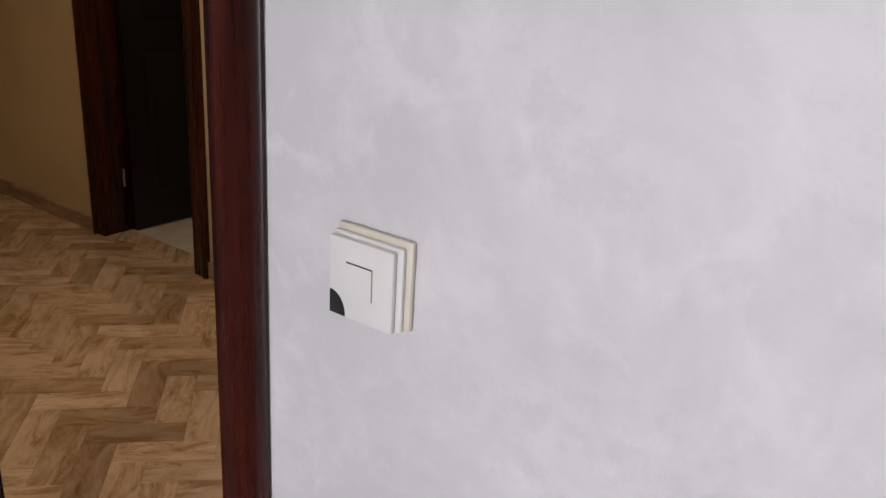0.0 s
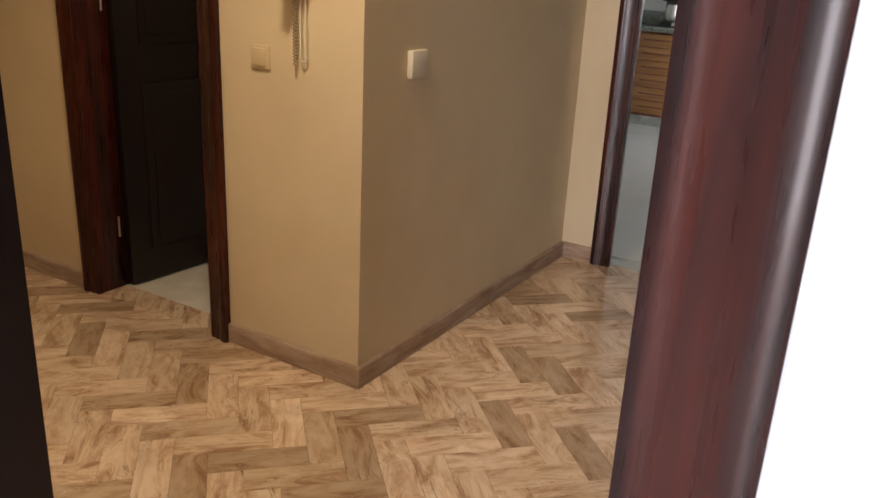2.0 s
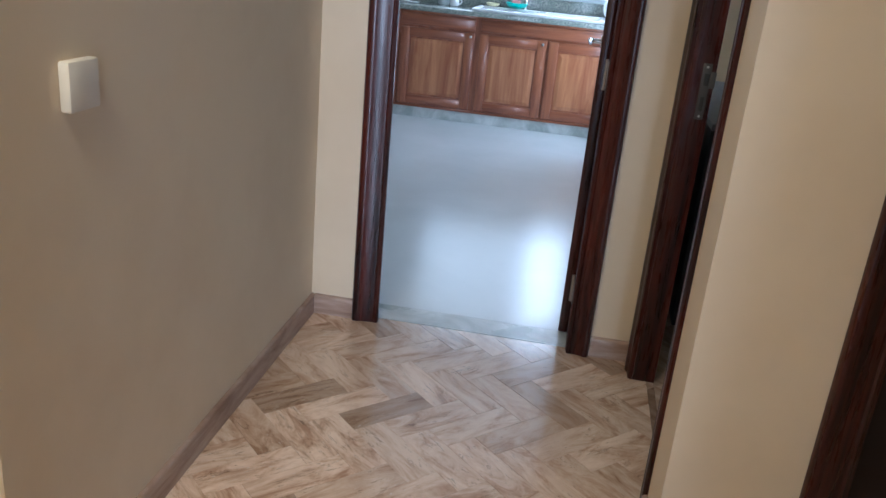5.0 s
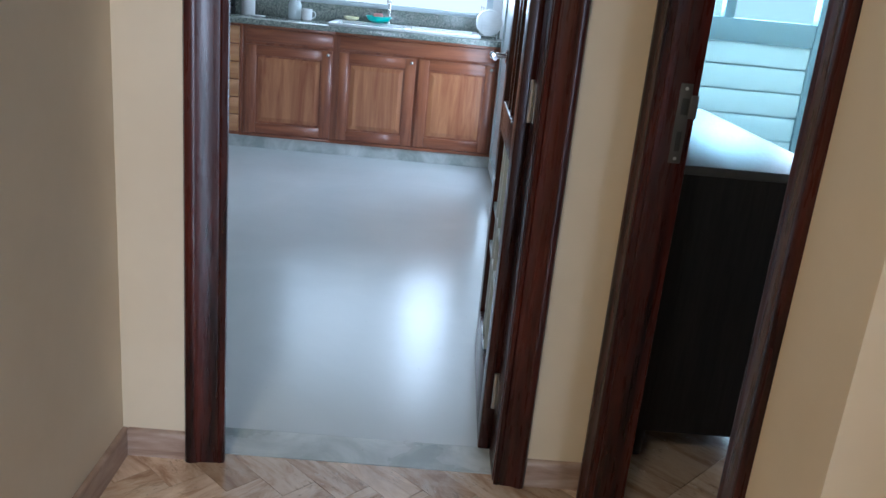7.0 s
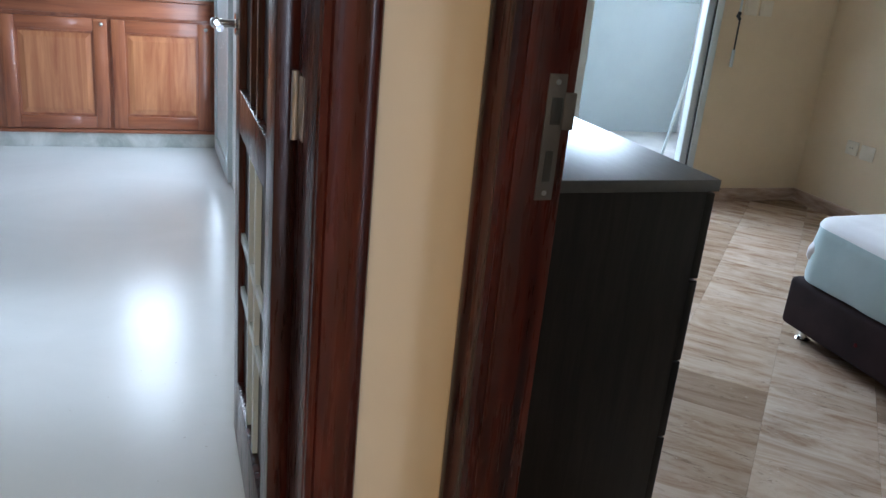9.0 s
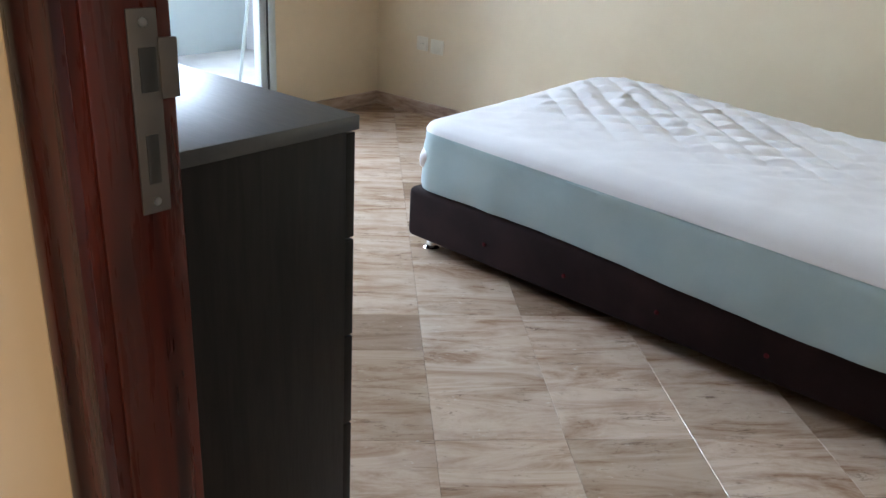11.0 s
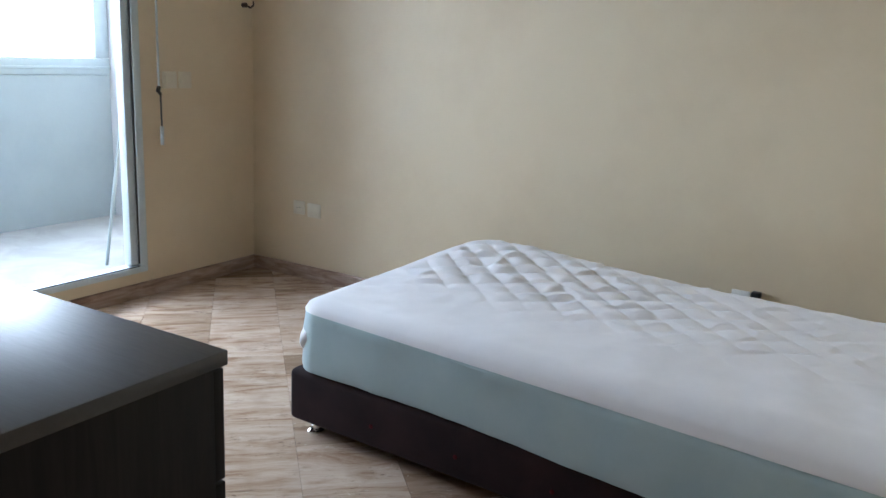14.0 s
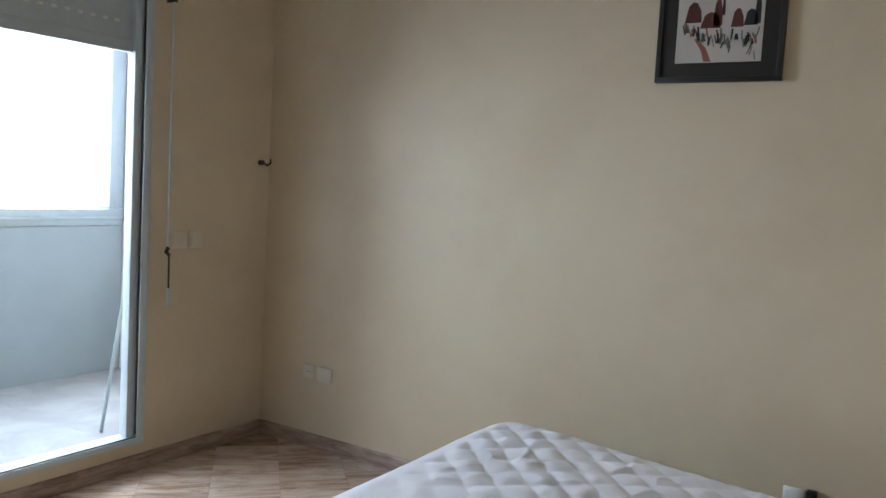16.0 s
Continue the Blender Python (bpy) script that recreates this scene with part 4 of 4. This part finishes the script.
def intercom():
    t = thing("intercom_phone", (-1.90, 2.47, 1.30), "white wall intercom phone with a hanging coiled cord", "intercom")
    part("body", boxes((-1.955, 2.425, 1.32, -1.855, 2.47, 1.54), bevel=0.008), PLASTIC, t)
    part("handset", boxes((-1.945, 2.395, 1.30, -1.90, 2.424, 1.545), bevel=0.012), PLASTIC, t)
    bm = bmesh.new()
    turns, n = 24, 10
    pts = []
    for k in range(turns * n + 1):
        f = k / (turns * n)
        a = 2 * math.pi * k / n
        pts.append(Vector((-1.912 + 0.0075 * math.cos(a), 2.452 + 0.0075 * math.sin(a), 1.36 - 0.27 * f)))
    for a, b in zip(pts, pts[1:]):
        tube(bm, a, b, 0.0017, n=5)
    part("coiled_cord", bm, CORD, t, "brownish coiled cord")
    bm = bmesh.new()
    pts = [Vector((-1.912, 2.452, 1.09))]
    for k in range(15):
        a = math.pi * k / 14
        pts.append(Vector((-1.888 - 0.012 * math.cos(a) + 0.008, 2.455, 1.115 - 0.012 * math.sin(a))))
    pts.append(Vector((-1.872, 2.455, 1.34)))
    a0 = pts[1]
    for a, b in zip(pts[1:], pts[2:]):
        tube(bm, a, b, 0.003, n=6)
    tube(bm, a0, a0 + Vector((0, 0, 0.22)), 0.003, n=6)
    part("cord_loop", bm, IVORY, t, "pale cord loop")
    return t


phone = intercom()
phone.location += Vector((0.018, 0, 0.022))

# living-room switch with a dark quarter mark
lsw = thing("light_switch", (0.063, 0.81, 1.15), "white square light switch with a dark quarter-round mark", "switch")
part("back_plate", boxes((0.014, 0.803, 1.146, 0.112, 0.81, 1.243), bevel=0.003), IVORY, lsw)
part("frame_plate", boxes((0.0145, 0.797, 1.145, 0.105, 0.803, 1.236), bevel=0.002), PLASTIC, lsw)
rk = part("rocker", boxes((0.0145, 0.790, 1.144, 0.0985, 0.797, 1.232), bevel=0.002), PLASTIC, lsw)
bm = bmesh.new()
vs = [bm.verts.new((0.0165, 0.7892, 1.1460))]
for k in range(11):
    a = math.pi / 2 * k / 10
    vs.append(bm.verts.new((0.0165 + 0.021 * math.cos(a), 0.7892, 1.1460 + 0.026 * math.sin(a))))
f = bm.faces.new(vs)
r = bmesh.ops.extrude_face_region(bm, geom=[f])
bmesh.ops.translate(bm, verts=[v for v in r["geom"] if isinstance(v, bmesh.types.BMVert)], vec=(0, 0.002, 0))
bmesh.ops.recalc_face_normals(bm, faces=bm.faces)
part("quarter_mark", bm, BLACK_PL, rk, "black quarter-round mark", smooth=False)
part("groove", boxes((0.038, 0.7892, 1.2065, 0.0725, 0.791, 1.2077)), BLACK_PL, rk, "thin dark groove", smooth=False)
part("groove", boxes((0.0720, 0.7892, 1.172, 0.0730, 0.791, 1.2065)), CORD, rk, "thin grey groove", smooth=False)
lsw.location += Vector((-0.005, 0.012, 0.001))


# ---------------------------------------------------------------- kitchen things
CF = 8.42


def raised_door(parent, x0, x1, z0, z1):
    """A cabinet door with frame, groove and raised striped panel; front at y = CF."""
    w = 0.075
    door = part("door", boxes((x0 + 0.004, CF + 0.012, z0 + 0.004, x1 - 0.004, CF + 0.019, z1 - 0.004)), CABINET, parent)
    for a, b in ((x0, x0 + w), (x1 - w, x1)):
        part("stile", boxes((a, CF, z0, b, CF + 0.02, z1), bevel=0.003), CABINET, door)
    for a, b in ((z0, z0 + w), (z1 - w, z1)):
        part("rail", boxes((x0 + w, CF + 0.001, a, x1 - w, CF + 0.02, b), bevel=0.003), CABINET_X, door)
    bm = bmesh.new()
    a, b, c, d = x0 + w + 0.012, x1 - w - 0.012, z0 + w + 0.012, z1 - w - 0.012
    i = 0.032
    o = [bm.verts.new(p) for p in ((a, CF + 0.0125, c), (b, CF + 0.0125, c), (b, CF + 0.0125, d), (a, CF + 0.0125, d))]
    q = [bm.verts.new(p) for p in ((a + i, CF + 0.003, c + i), (b - i, CF + 0.003, c + i), (b - i, CF + 0.003, d - i), (a + i, CF + 0.003, d - i))]
    for k in range(4):
        bm.faces.new((o[k], o[(k + 1) % 4], q[(k + 1) % 4], q[k]))
    bm.faces.new(q)
    bm.faces.new(list(reversed(o)))
    bmesh.ops.recalc_face_normals(bm, faces=bm.faces)
    part("raised_panel", bm, PANEL_WOOD, door, "pale striped raised panel", smooth=False)
    return door


def cabinet(x0, x1, doors, label, apron=True):
    c = thing("base_cabinet", ((x0 + x1) / 2, 8.72, 0.09), label, "cabinet", "kitchen base cabinets")
    part("body", boxes((x0, CF + 0.02, 0.09, x1, 8.99, 0.905)), CABINET, c, smooth=False)
    part("face_rail", boxes((x0, CF + 0.003, 0.09, x1, CF + 0.02, 0.112), bevel=0.002), CABINET_X, c)
    part("face_rail", boxes((x0, CF + 0.003, 0.885, x1, CF + 0.02, 0.905), bevel=0.002), CABINET_X, c)
    for a, b in doors:
        raised_door(c, a, b, 0.118, 0.765)
    if apron:
        part("apron", boxes((doors[0][0], CF + 0.002, 0.785, doors[-1][1], CF + 0.02, 0.880), bevel=0.004), CABINET_X, c)
    for a, b in doors:
        bm = bmesh.new()
        bmesh.ops.create_uvsphere(bm, u_segments=12, v_segments=8, radius=0.012, matrix=Matrix.Translation((b - 0.03, CF - 0.012, 0.735)))
        tube(bm, (b - 0.03, CF, 0.735), (b - 0.03, CF - 0.01, 0.735), 0.005, n=8)
        part("knob", bm, STEEL, c, "small metal knob")
    return c


cabinet(-1.60, -0.375, [(-1.565, -1.003), (-0.980, -0.415)], "reddish oak sink cabinet with two raised-panel doors")
cabinet(-2.27, -1.60, [(-2.245, -1.615)], "reddish oak base cabinet with one raised-panel door")


def drawer_cabinet(x0, x1):
    c = thing("drawer_cabinet", ((x0 + x1) / 2, 8.72, 0.09), "golden oak cabinet with a stack of six drawers", "cabinet", "kitchen base cabinets")
    part("body", boxes((x0, CF + 0.02, 0.09, x1, 8.99, 0.905)), CABINET, c, smooth=False)
    part("stile", boxes((x1 - 0.02, CF + 0.003, 0.09, x1, CF + 0.02, 0.905), bevel=0.002), CABINET, c)
    part("stile", boxes((x0, CF + 0.003, 0.09, x0 + 0.02, CF + 0.02, 0.905), bevel=0.002), CABINET, c)
    for i in range(6):
        z = 0.118 + i * 0.129
        dr = part("drawer", boxes((x0 + 0.023, CF, z, x1 - 0.023, CF + 0.02, z + 0.122), bevel=0.004), DRAWER_WOOD, c)
        part("drawer_pull", boxes((x0 + 0.12, CF - 0.012, z + 0.060, x1 - 0.12, CF, z + 0.072), bevel=0.003), CABINET, dr, "long wooden finger pull")
    return c


drawer_cabinet(-2.78, -2.27)
drawer_cabinet(-3.29, -2.78)
structure("kitchen_plinth", boxes((-3.9, 8.44, 0, -0.375, 8.47, 0.09), bevel=0.002), PLINTH, "white marble plinth under the cabinets", "plinth")
ct = thing("kitchen_worktop", (-2.1, 8.7, 0.86), "speckled grey-green granite worktop with a low upstand", "worktop")
part("slab", boxes((-3.9, 8.385, 0.86, -0.375, 9.0, 0.90), bevel=0.004), GRANITE, ct)
part("upstand", boxes((-3.9, 8.978, 0.90, -0.375, 8.9985, 1.03), bevel=0.002), GRANITE, ct)
sink = thing("kitchen_sink", (-1.2, 8.65, 0.90), "long white ceramic sink with a drainer on the worktop", "sink")
part("rim", boxes((-1.66, 8.42, 0.9005, -0.55, 8.47, 0.925), (-1.66, 8.88, 0.9005, -0.55, 8.93, 0.925), (-1.66, 8.47, 0.9005, -1.61, 8.88, 0.925), (-1.12, 8.47, 0.9005, -1.06, 8.88, 0.925), (-0.60, 8.47, 0.9005, -0.55, 8.88, 0.925), bevel=0.008), CERAMIC, sink)
part("bowl", boxes((-1.61, 8.47, 0.9005, -1.12, 8.88, 0.906), bevel=0.002), CERAMIC, sink)
part("drainer", boxes((-1.06, 8.47, 0.9005, -0.60, 8.88, 0.912), bevel=0.003), CERAMIC, sink)
bm = tube(bmesh.new(), (-1.25, 8.905, 0.925), (-1.25, 8.905, 1.10), 0.014)
tube(bm, (-1.25, 8.905, 1.09), (-1.25, 8.70, 1.12), 0.011)
tube(bm, (-1.25, 8.70, 1.12), (-1.25, 8.70, 1.08), 0.011)
part("tap", bm, CHROME, sink, "chrome swivel tap")
bowl = thing("washing_up_bowl", (-1.12, 8.78, 0.925), "small teal plastic dish on the sink", "dish")
part("dish_body", lathe([(0.04, 0), (0.085, 0.02), (0.10, 0.05), (0.096, 0.05), (0.08, 0.022), (0.0405, 0.004)], (-1.05, 8.90, 0.926)), TEAL, bowl)
sp = thing("sponge", (-1.07, 8.9, 0.97), "pink cleaning sponge in the teal dish", "sponge")
part("sponge_block", boxes((-1.09, 8.87, 0.945, -1.02, 8.93, 0.995), bevel=0.006), PINK, sp)
jar = thing("glass_jar", (-1.88, 8.84, 0.90), "clear glass jar standing on the worktop", "jar")
part("jar_body", lathe([(0.045, 0), (0.05, 0.01), (0.05, 0.11), (0.042, 0.125), (0.042, 0.14), (0.038, 0.14)], (-1.88, 8.84, 0.9005)), plain("frosted_glass", (0.62, 0.68, 0.68), 0.15), jar)
mug = thing("white_mug", (-1.72, 8.80, 0.90), "white ceramic mug with a pale blue handle", "mug")
part("mug_body", lathe([(0.034, 0), (0.040, 0.006), (0.041, 0.085), (0.037, 0.085), (0.036, 0.01)], (-1.72, 8.80, 0.9005)), CERAMIC, mug)
bm = bmesh.new()
for k in range(12):
    a0, a1 = math.pi * k / 12 - math.pi / 2, math.pi * (k + 1) / 12 - math.pi / 2
    tube(bm, (-1.679 + 0.024 * math.cos(a0), 8.80, 0.945 + 0.026 * math.sin(a0)), (-1.679 + 0.024 * math.cos(a1), 8.80, 0.945 + 0.026 * math.sin(a1)), 0.005, n=8)
part("handle", bm, CERAMIC, mug)
dish = thing("soap_dish", (-1.42, 8.90, 0.925), "pale yellow ceramic soap dish", "dish")
part("dish_body", lathe([(0.03, 0), (0.055, 0.012), (0.062, 0.03), (0.058, 0.03), (0.03, 0.006)], (-1.42, 8.905, 0.9255)), YELLOW, dish)
spoon = thing("spoon_rest", (-2.10, 8.62, 0.90), "small white spoon rest on the granite", "spoon rest")
part("rest_body", lathe([(0.03, 0), (0.05, 0.006), (0.056, 0.014), (0.05, 0.014), (0.03, 0.006)], (-2.10, 8.62, 0.9005)), CERAMIC, spoon)


def coffee_maker():
    x, y, z = -2.52, 8.78, 0.9005
    t = thing("coffee_maker", (x, y, 0.90), "black filter coffee maker with a steel jug", "coffee maker")
    part("base", boxes((x - 0.09, y - 0.13, z, x + 0.09, y + 0.10, z + 0.05), bevel=0.012), BLACK_PL, t)
    part("tank", boxes((x - 0.09, y + 0.02, z + 0.05, x + 0.09, y + 0.10, z + 0.32), bevel=0.012), BLACK_PL, t)
    part("filter_head", boxes((x - 0.09, y - 0.12, z + 0.24, x + 0.09, y + 0.02, z + 0.34), bevel=0.016), BLACK_PL, t)
    jug = part("jug", lathe([(0.055, 0), (0.066, 0.02), (0.066, 0.10), (0.05, 0.15), (0.045, 0.16)], (x, y - 0.05, z + 0.052)), STEEL, t, "brushed steel jug")
    part("jug_lid", lathe([(0.046, 0), (0.046, 0.012), (0.02, 0.02)], (x, y - 0.05, z + 0.212)), BLACK_PL, jug)
    part("jug_handle", boxes((x + 0.068, y - 0.062, z + 0.08, x + 0.095, y - 0.038, z + 0.20), bevel=0.008), BLACK_PL, jug)
    part("switch_panel", boxes((x + 0.035, y - 0.134, z + 0.012, x + 0.075, y - 0.129, z + 0.042), bevel=0.002), PLASTIC, t, "white switch")
    return t


maker = coffee_maker()
roll = thing("paper_roll", (-2.33, 8.86, 0.90), "standing roll of white kitchen paper", "paper roll")
part("paper", lathe([(0.05, 0), (0.052, 0.004), (0.052, 0.236), (0.05, 0.24), (0.02, 0.24)], (-2.33, 8.86, 0.9005)), PLASTIC, roll)
rack = thing("dish_rack", (-0.50, 8.75, 0.90), "white wire dish rack with plates beside the sink", "dish rack")
bm = bmesh.new()
for k in range(9):
    z = 0.92 + k * 0.024
    box(bm, -0.545, 8.60, z, -0.42, 8.604, z + 0.004)
    box(bm, -0.545, 8.90, z, -0.42, 8.904, z + 0.004)
for x in (-0.545, -0.424):
    for y in (8.60, 8.90):
        box(bm, x, y, 0.9005, x + 0.005, y + 0.005, 1.13)
part("wire_frame", bm, WIRE, rack)
for k in range(4):
    y = 8.66 + 0.06 * k
    bm = lathe([(0.03, 0), (0.07, 0.004), (0.095, 0.014), (0.093, 0.018), (0.03, 0.006)], (0, 0, 0))
    bm.transform(pose(-0.485, y, 1.01, 82, 0, 0))
    part("plate", bm, CERAMIC, rack, "white plate")
for ob in (ct, sink, bowl, sp, jar, mug, dish, spoon, maker, roll, rack):
    ob.location.z += 0.045
jar.location.x -= 0.09
mug.location.x -= 0.15
bowl.location.x -= 0.28
sp.location.x -= 0.28
dish.location.x -= 0.12
spoon.location.x -= 0.1
# side frame by the kitchen's east wall
w5 = thing("window_5", (-0.36, 7.9, 0.1), "pale aluminium framed glazed side door in the kitchen", "window", kind="structure")
part("window_frame", boxes((-0.40, 7.55, 0.02, -0.372, 7.61, 2.2), (-0.40, 8.30, 0.02, -0.372, 8.36, 2.2), (-0.40, 7.61, 0.02, -0.372, 8.30, 0.10), bevel=0.004), ALU, w5)
part("pane", boxes((-0.388, 7.61, 0.10, -0.378, 8.30, 2.2)), plain("pale_frosted_pane", (0.66, 0.74, 0.76), 0.25), w5, "pale frosted panel")

# ---------------------------------------------------------------- stone paving
UX, UY = Vector((1, 1)) / math.sqrt(2), Vector((-1, 1)) / math.sqrt(2)


def clip(poly, x0, y0, x1, y1):
    for axis, lim, keep in ((0, x0, 1), (0, x1, -1), (1, y0, 1), (1, y1, -1)):
        out = []
        for a, b in zip(poly, poly[1:] + poly[:1]):
            ia, ib = (a[axis] - lim) * keep >= 0, (b[axis] - lim) * keep >= 0
            if ia:
                out.append(a)
            if ia != ib:
                f = (lim - a[axis]) / (b[axis] - a[axis])
                out.append((a[0] + f * (b[0] - a[0]), a[1] + f * (b[1] - a[1])))
        poly = out
        if len(poly) < 3:
            return []
    return poly


def area(p):
    return abs(sum(a[0] * b[1] - b[0] * a[1] for a, b in zip(p, p[1:] + p[:1]))) / 2


def slab_mesh(name, length, width, mat, gap=0.0003, cham=0.0007, depth=0.012):
    """One paving piece: long side along local x, top at z = 0, UV in metres."""
    bm = bmesh.new()
    hx, hy = length / 2 - gap, width / 2 - gap
    low = [bm.verts.new((sx_ * hx, sy_ * hy, -depth)) for sx_, sy_ in ((-1, -1), (1, -1), (1, 1), (-1, 1))]
    mid = [bm.verts.new((sx_ * hx, sy_ * hy, -cham)) for sx_, sy_ in ((-1, -1), (1, -1), (1, 1), (-1, 1))]
    top = [bm.verts.new((sx_ * (hx - cham), sy_ * (hy - cham), 0)) for sx_, sy_ in ((-1, -1), (1, -1), (1, 1), (-1, 1))]
    for a, b in ((low, mid), (mid, top)):
        for i in range(4):
            bm.faces.new((a[i], a[(i + 1) % 4], b[(i + 1) % 4], b[i]))
    bm.faces.new(top)
    uv = bm.loops.layers.uv.new("UVMap")
    for f in bm.faces:
        for l in f.loops:
            l[uv].uv = (l.vert.co.x, l.vert.co.y)
    return mesh_of(name, bm, mat)


def pave(name, pieces, regions, mat, mat_join, label, mesh_label, centre, limit=300):
    """pieces: (centre x, centre y, angle in degrees, length, width). Whole ones become parts, cut ones one joined part."""
    base = thing(name, (0, 0, 0), label, "floor", kind="structure")
    shared, whole, verts, faces, uvs = {}, [], [], [], []

    def add_cut(poly, px, py, ang):
        c, s = math.cos(-ang), math.sin(-ang)
        n0 = len(verts)
        mx, my = sum(p[0] for p in poly) / len(poly), sum(p[1] for p in poly) / len(poly)
        for p in poly:
            dx, dy = p[0] - mx, p[1] - my
            k = max(0.0, 1 - 0.001 / max(0.002, math.hypot(dx, dy)))
            verts.append((mx + dx * k, my + dy * k, 0.0))
        for p in poly:
            dx, dy = p[0] - mx, p[1] - my
            k = max(0.0, 1 - 0.0006 / max(0.002, math.hypot(dx, dy)))
            verts.append((mx + dx * k, my + dy * k, -0.011))
        n = len(poly)
        todo = [tuple(range(n0, n0 + n))] + [(n0 + n + i, n0 + n + (i + 1) % n, n0 + (i + 1) % n, n0 + i) for i in range(n)]
        for f in todo:
            faces.append(f)
            for v in f:
                dx, dy = verts[v][0] - px, verts[v][1] - py
                uvs.extend((c * dx - s * dy, s * dx + c * dy))

    for px, py, deg, ln, wd in pieces:
        ang = radians(deg)
        ca, sa = math.cos(ang), math.sin(ang)
        poly = [(px + a * ln / 2 * ca - b * wd / 2 * sa, py + a * ln / 2 * sa + b * wd / 2 * ca) for a, b in ((-1, -1), (1, -1), (1, 1), (-1, 1))]
        cuts = [q for q in (clip(poly, *r) for r in regions) if len(q) > 2 and area(q) > 1e-4]
        if not cuts:
            continue
        if sum(area(q) for q in cuts) > ln * wd * 0.999:
            whole.append((math.hypot(px - centre[0], py - centre[1]), px, py, ang, ln, wd, poly))
        else:
            for q in cuts:
                add_cut(q, px, py, ang)
    whole.sort()
    for k, (_, px, py, ang, ln, wd, poly) in enumerate(whole):
        if k < limit:
            key = (round(ln, 3), round(wd, 3))
            if key not in shared:
                shared[key] = slab_mesh(mesh_label, ln, wd, mat)
            ob = new(mesh_label, shared[key])
            ob.parent = base
            ob.matrix_basis = pose(px, py, random.uniform(-0.0003, 0.0), random.uniform(-0.08, 0.08), random.uniform(-0.08, 0.08), math.degrees(ang))
        else:
            add_cut(poly, px, py, ang)
    me = bpy.data.meshes.new("cut_" + mesh_label)
    me.from_pydata(verts, [], faces)
    layer = me.uv_layers.new(name="UVMap")
    layer.data.foreach_set("uv", uvs)
    me.materials.append(mat_join)
    ob = new("cut_" + mesh_label, me)
    ob.parent = base
    tagged(ob, label="cut stone pieces along the walls", kind="stuff")
    return base


W, L = 0.104, 0.30
blocks = []
for n in range(-60, 61):
    for m in range(-24, 25):
        u, v = 0.49 + n * W + m * L, 2.747 - n * W + m * L
        for cu, cv, deg in ((u + L / 2, v - W / 2, 45), (u + L + W / 2, v - W + L / 2, 135)):
            c = UX * cu + UY * cv
            if -4.8 < c.x < 2.1 and 0.4 < c.y < 4.8:
                blocks.append((c.x, c.y, deg, L, W))
pave("floor_hall", blocks, [(-4.4, 0.81, 1.6, 2.47), (-1.63, 2.47, 1.6, 3.12), (-1.63, 3.12, -0.30, 4.30), (-3.03, 2.47, -2.345, 2.60)], TRAV, TRAV_JOIN, "herringbone floor of honed beige travertine blocks", "stone_block", (-1.2, 2.6))

slabs = []
TW, TL = 0.337, 0.672
o = UX * ((1.132 + 5.017) / math.sqrt(2)) + UY * ((5.017 - 1.132) / math.sqrt(2))
rng = random.Random(3)
for i in range(-14, 15):
    for j in range(-9, 10):
        c = o + UX * (TL * (j - 0.5)) - UY * (TW * (i + 0.5))
        if -1 < c.x < 4 and 2.5 < c.y < 8:
            if (i, j) == (-1, 0) or rng.random() < 0.35:
                a = 0.23
                s = c + UX * (TL / 2 - a / 2)
                slabs.append((s.x, s.y, 135, TW, a))
                s = c + UX * (-TL / 2 + (TL - a) / 2)
                slabs.append((s.x, s.y, 135, TW, TL - a))
            else:
                slabs.append((c.x, c.y, 135, TW, TL))
pave("floor_bedroom", slabs, [(-0.275, 3.24, 3.145, 7.18), (-0.30, 3.352, -0.275, 4.118)], TRAV_BED, TRAV_BED_JOIN, "bedroom floor of large honed travertine slabs laid diagonally", "stone_slab", (0.8, 4.6))

tiles = [(-4.2 + 0.3 * i, 2.75 + 0.3 * j, 0, 0.3, 0.3) for i in range(10) for j in range(10)]
pave("floor_entry_room", tiles, [(-4.4, 2.60, -1.75, 4.27), (-4.4, 4.27, -4.05, 5.45)], ENTRY_TILE, ENTRY_TILE, "white glazed tile floor behind the open door", "floor_tile", (-2.8, 3.0), 60)
structure("floor_entry_base", boxes((-4.4, 2.60, -0.14, -1.63, 4.30, -0.0115)), plain("grey_grout", (0.42, 0.40, 0.38), 0.9), "grey grouted screed under the tiles", "floor")
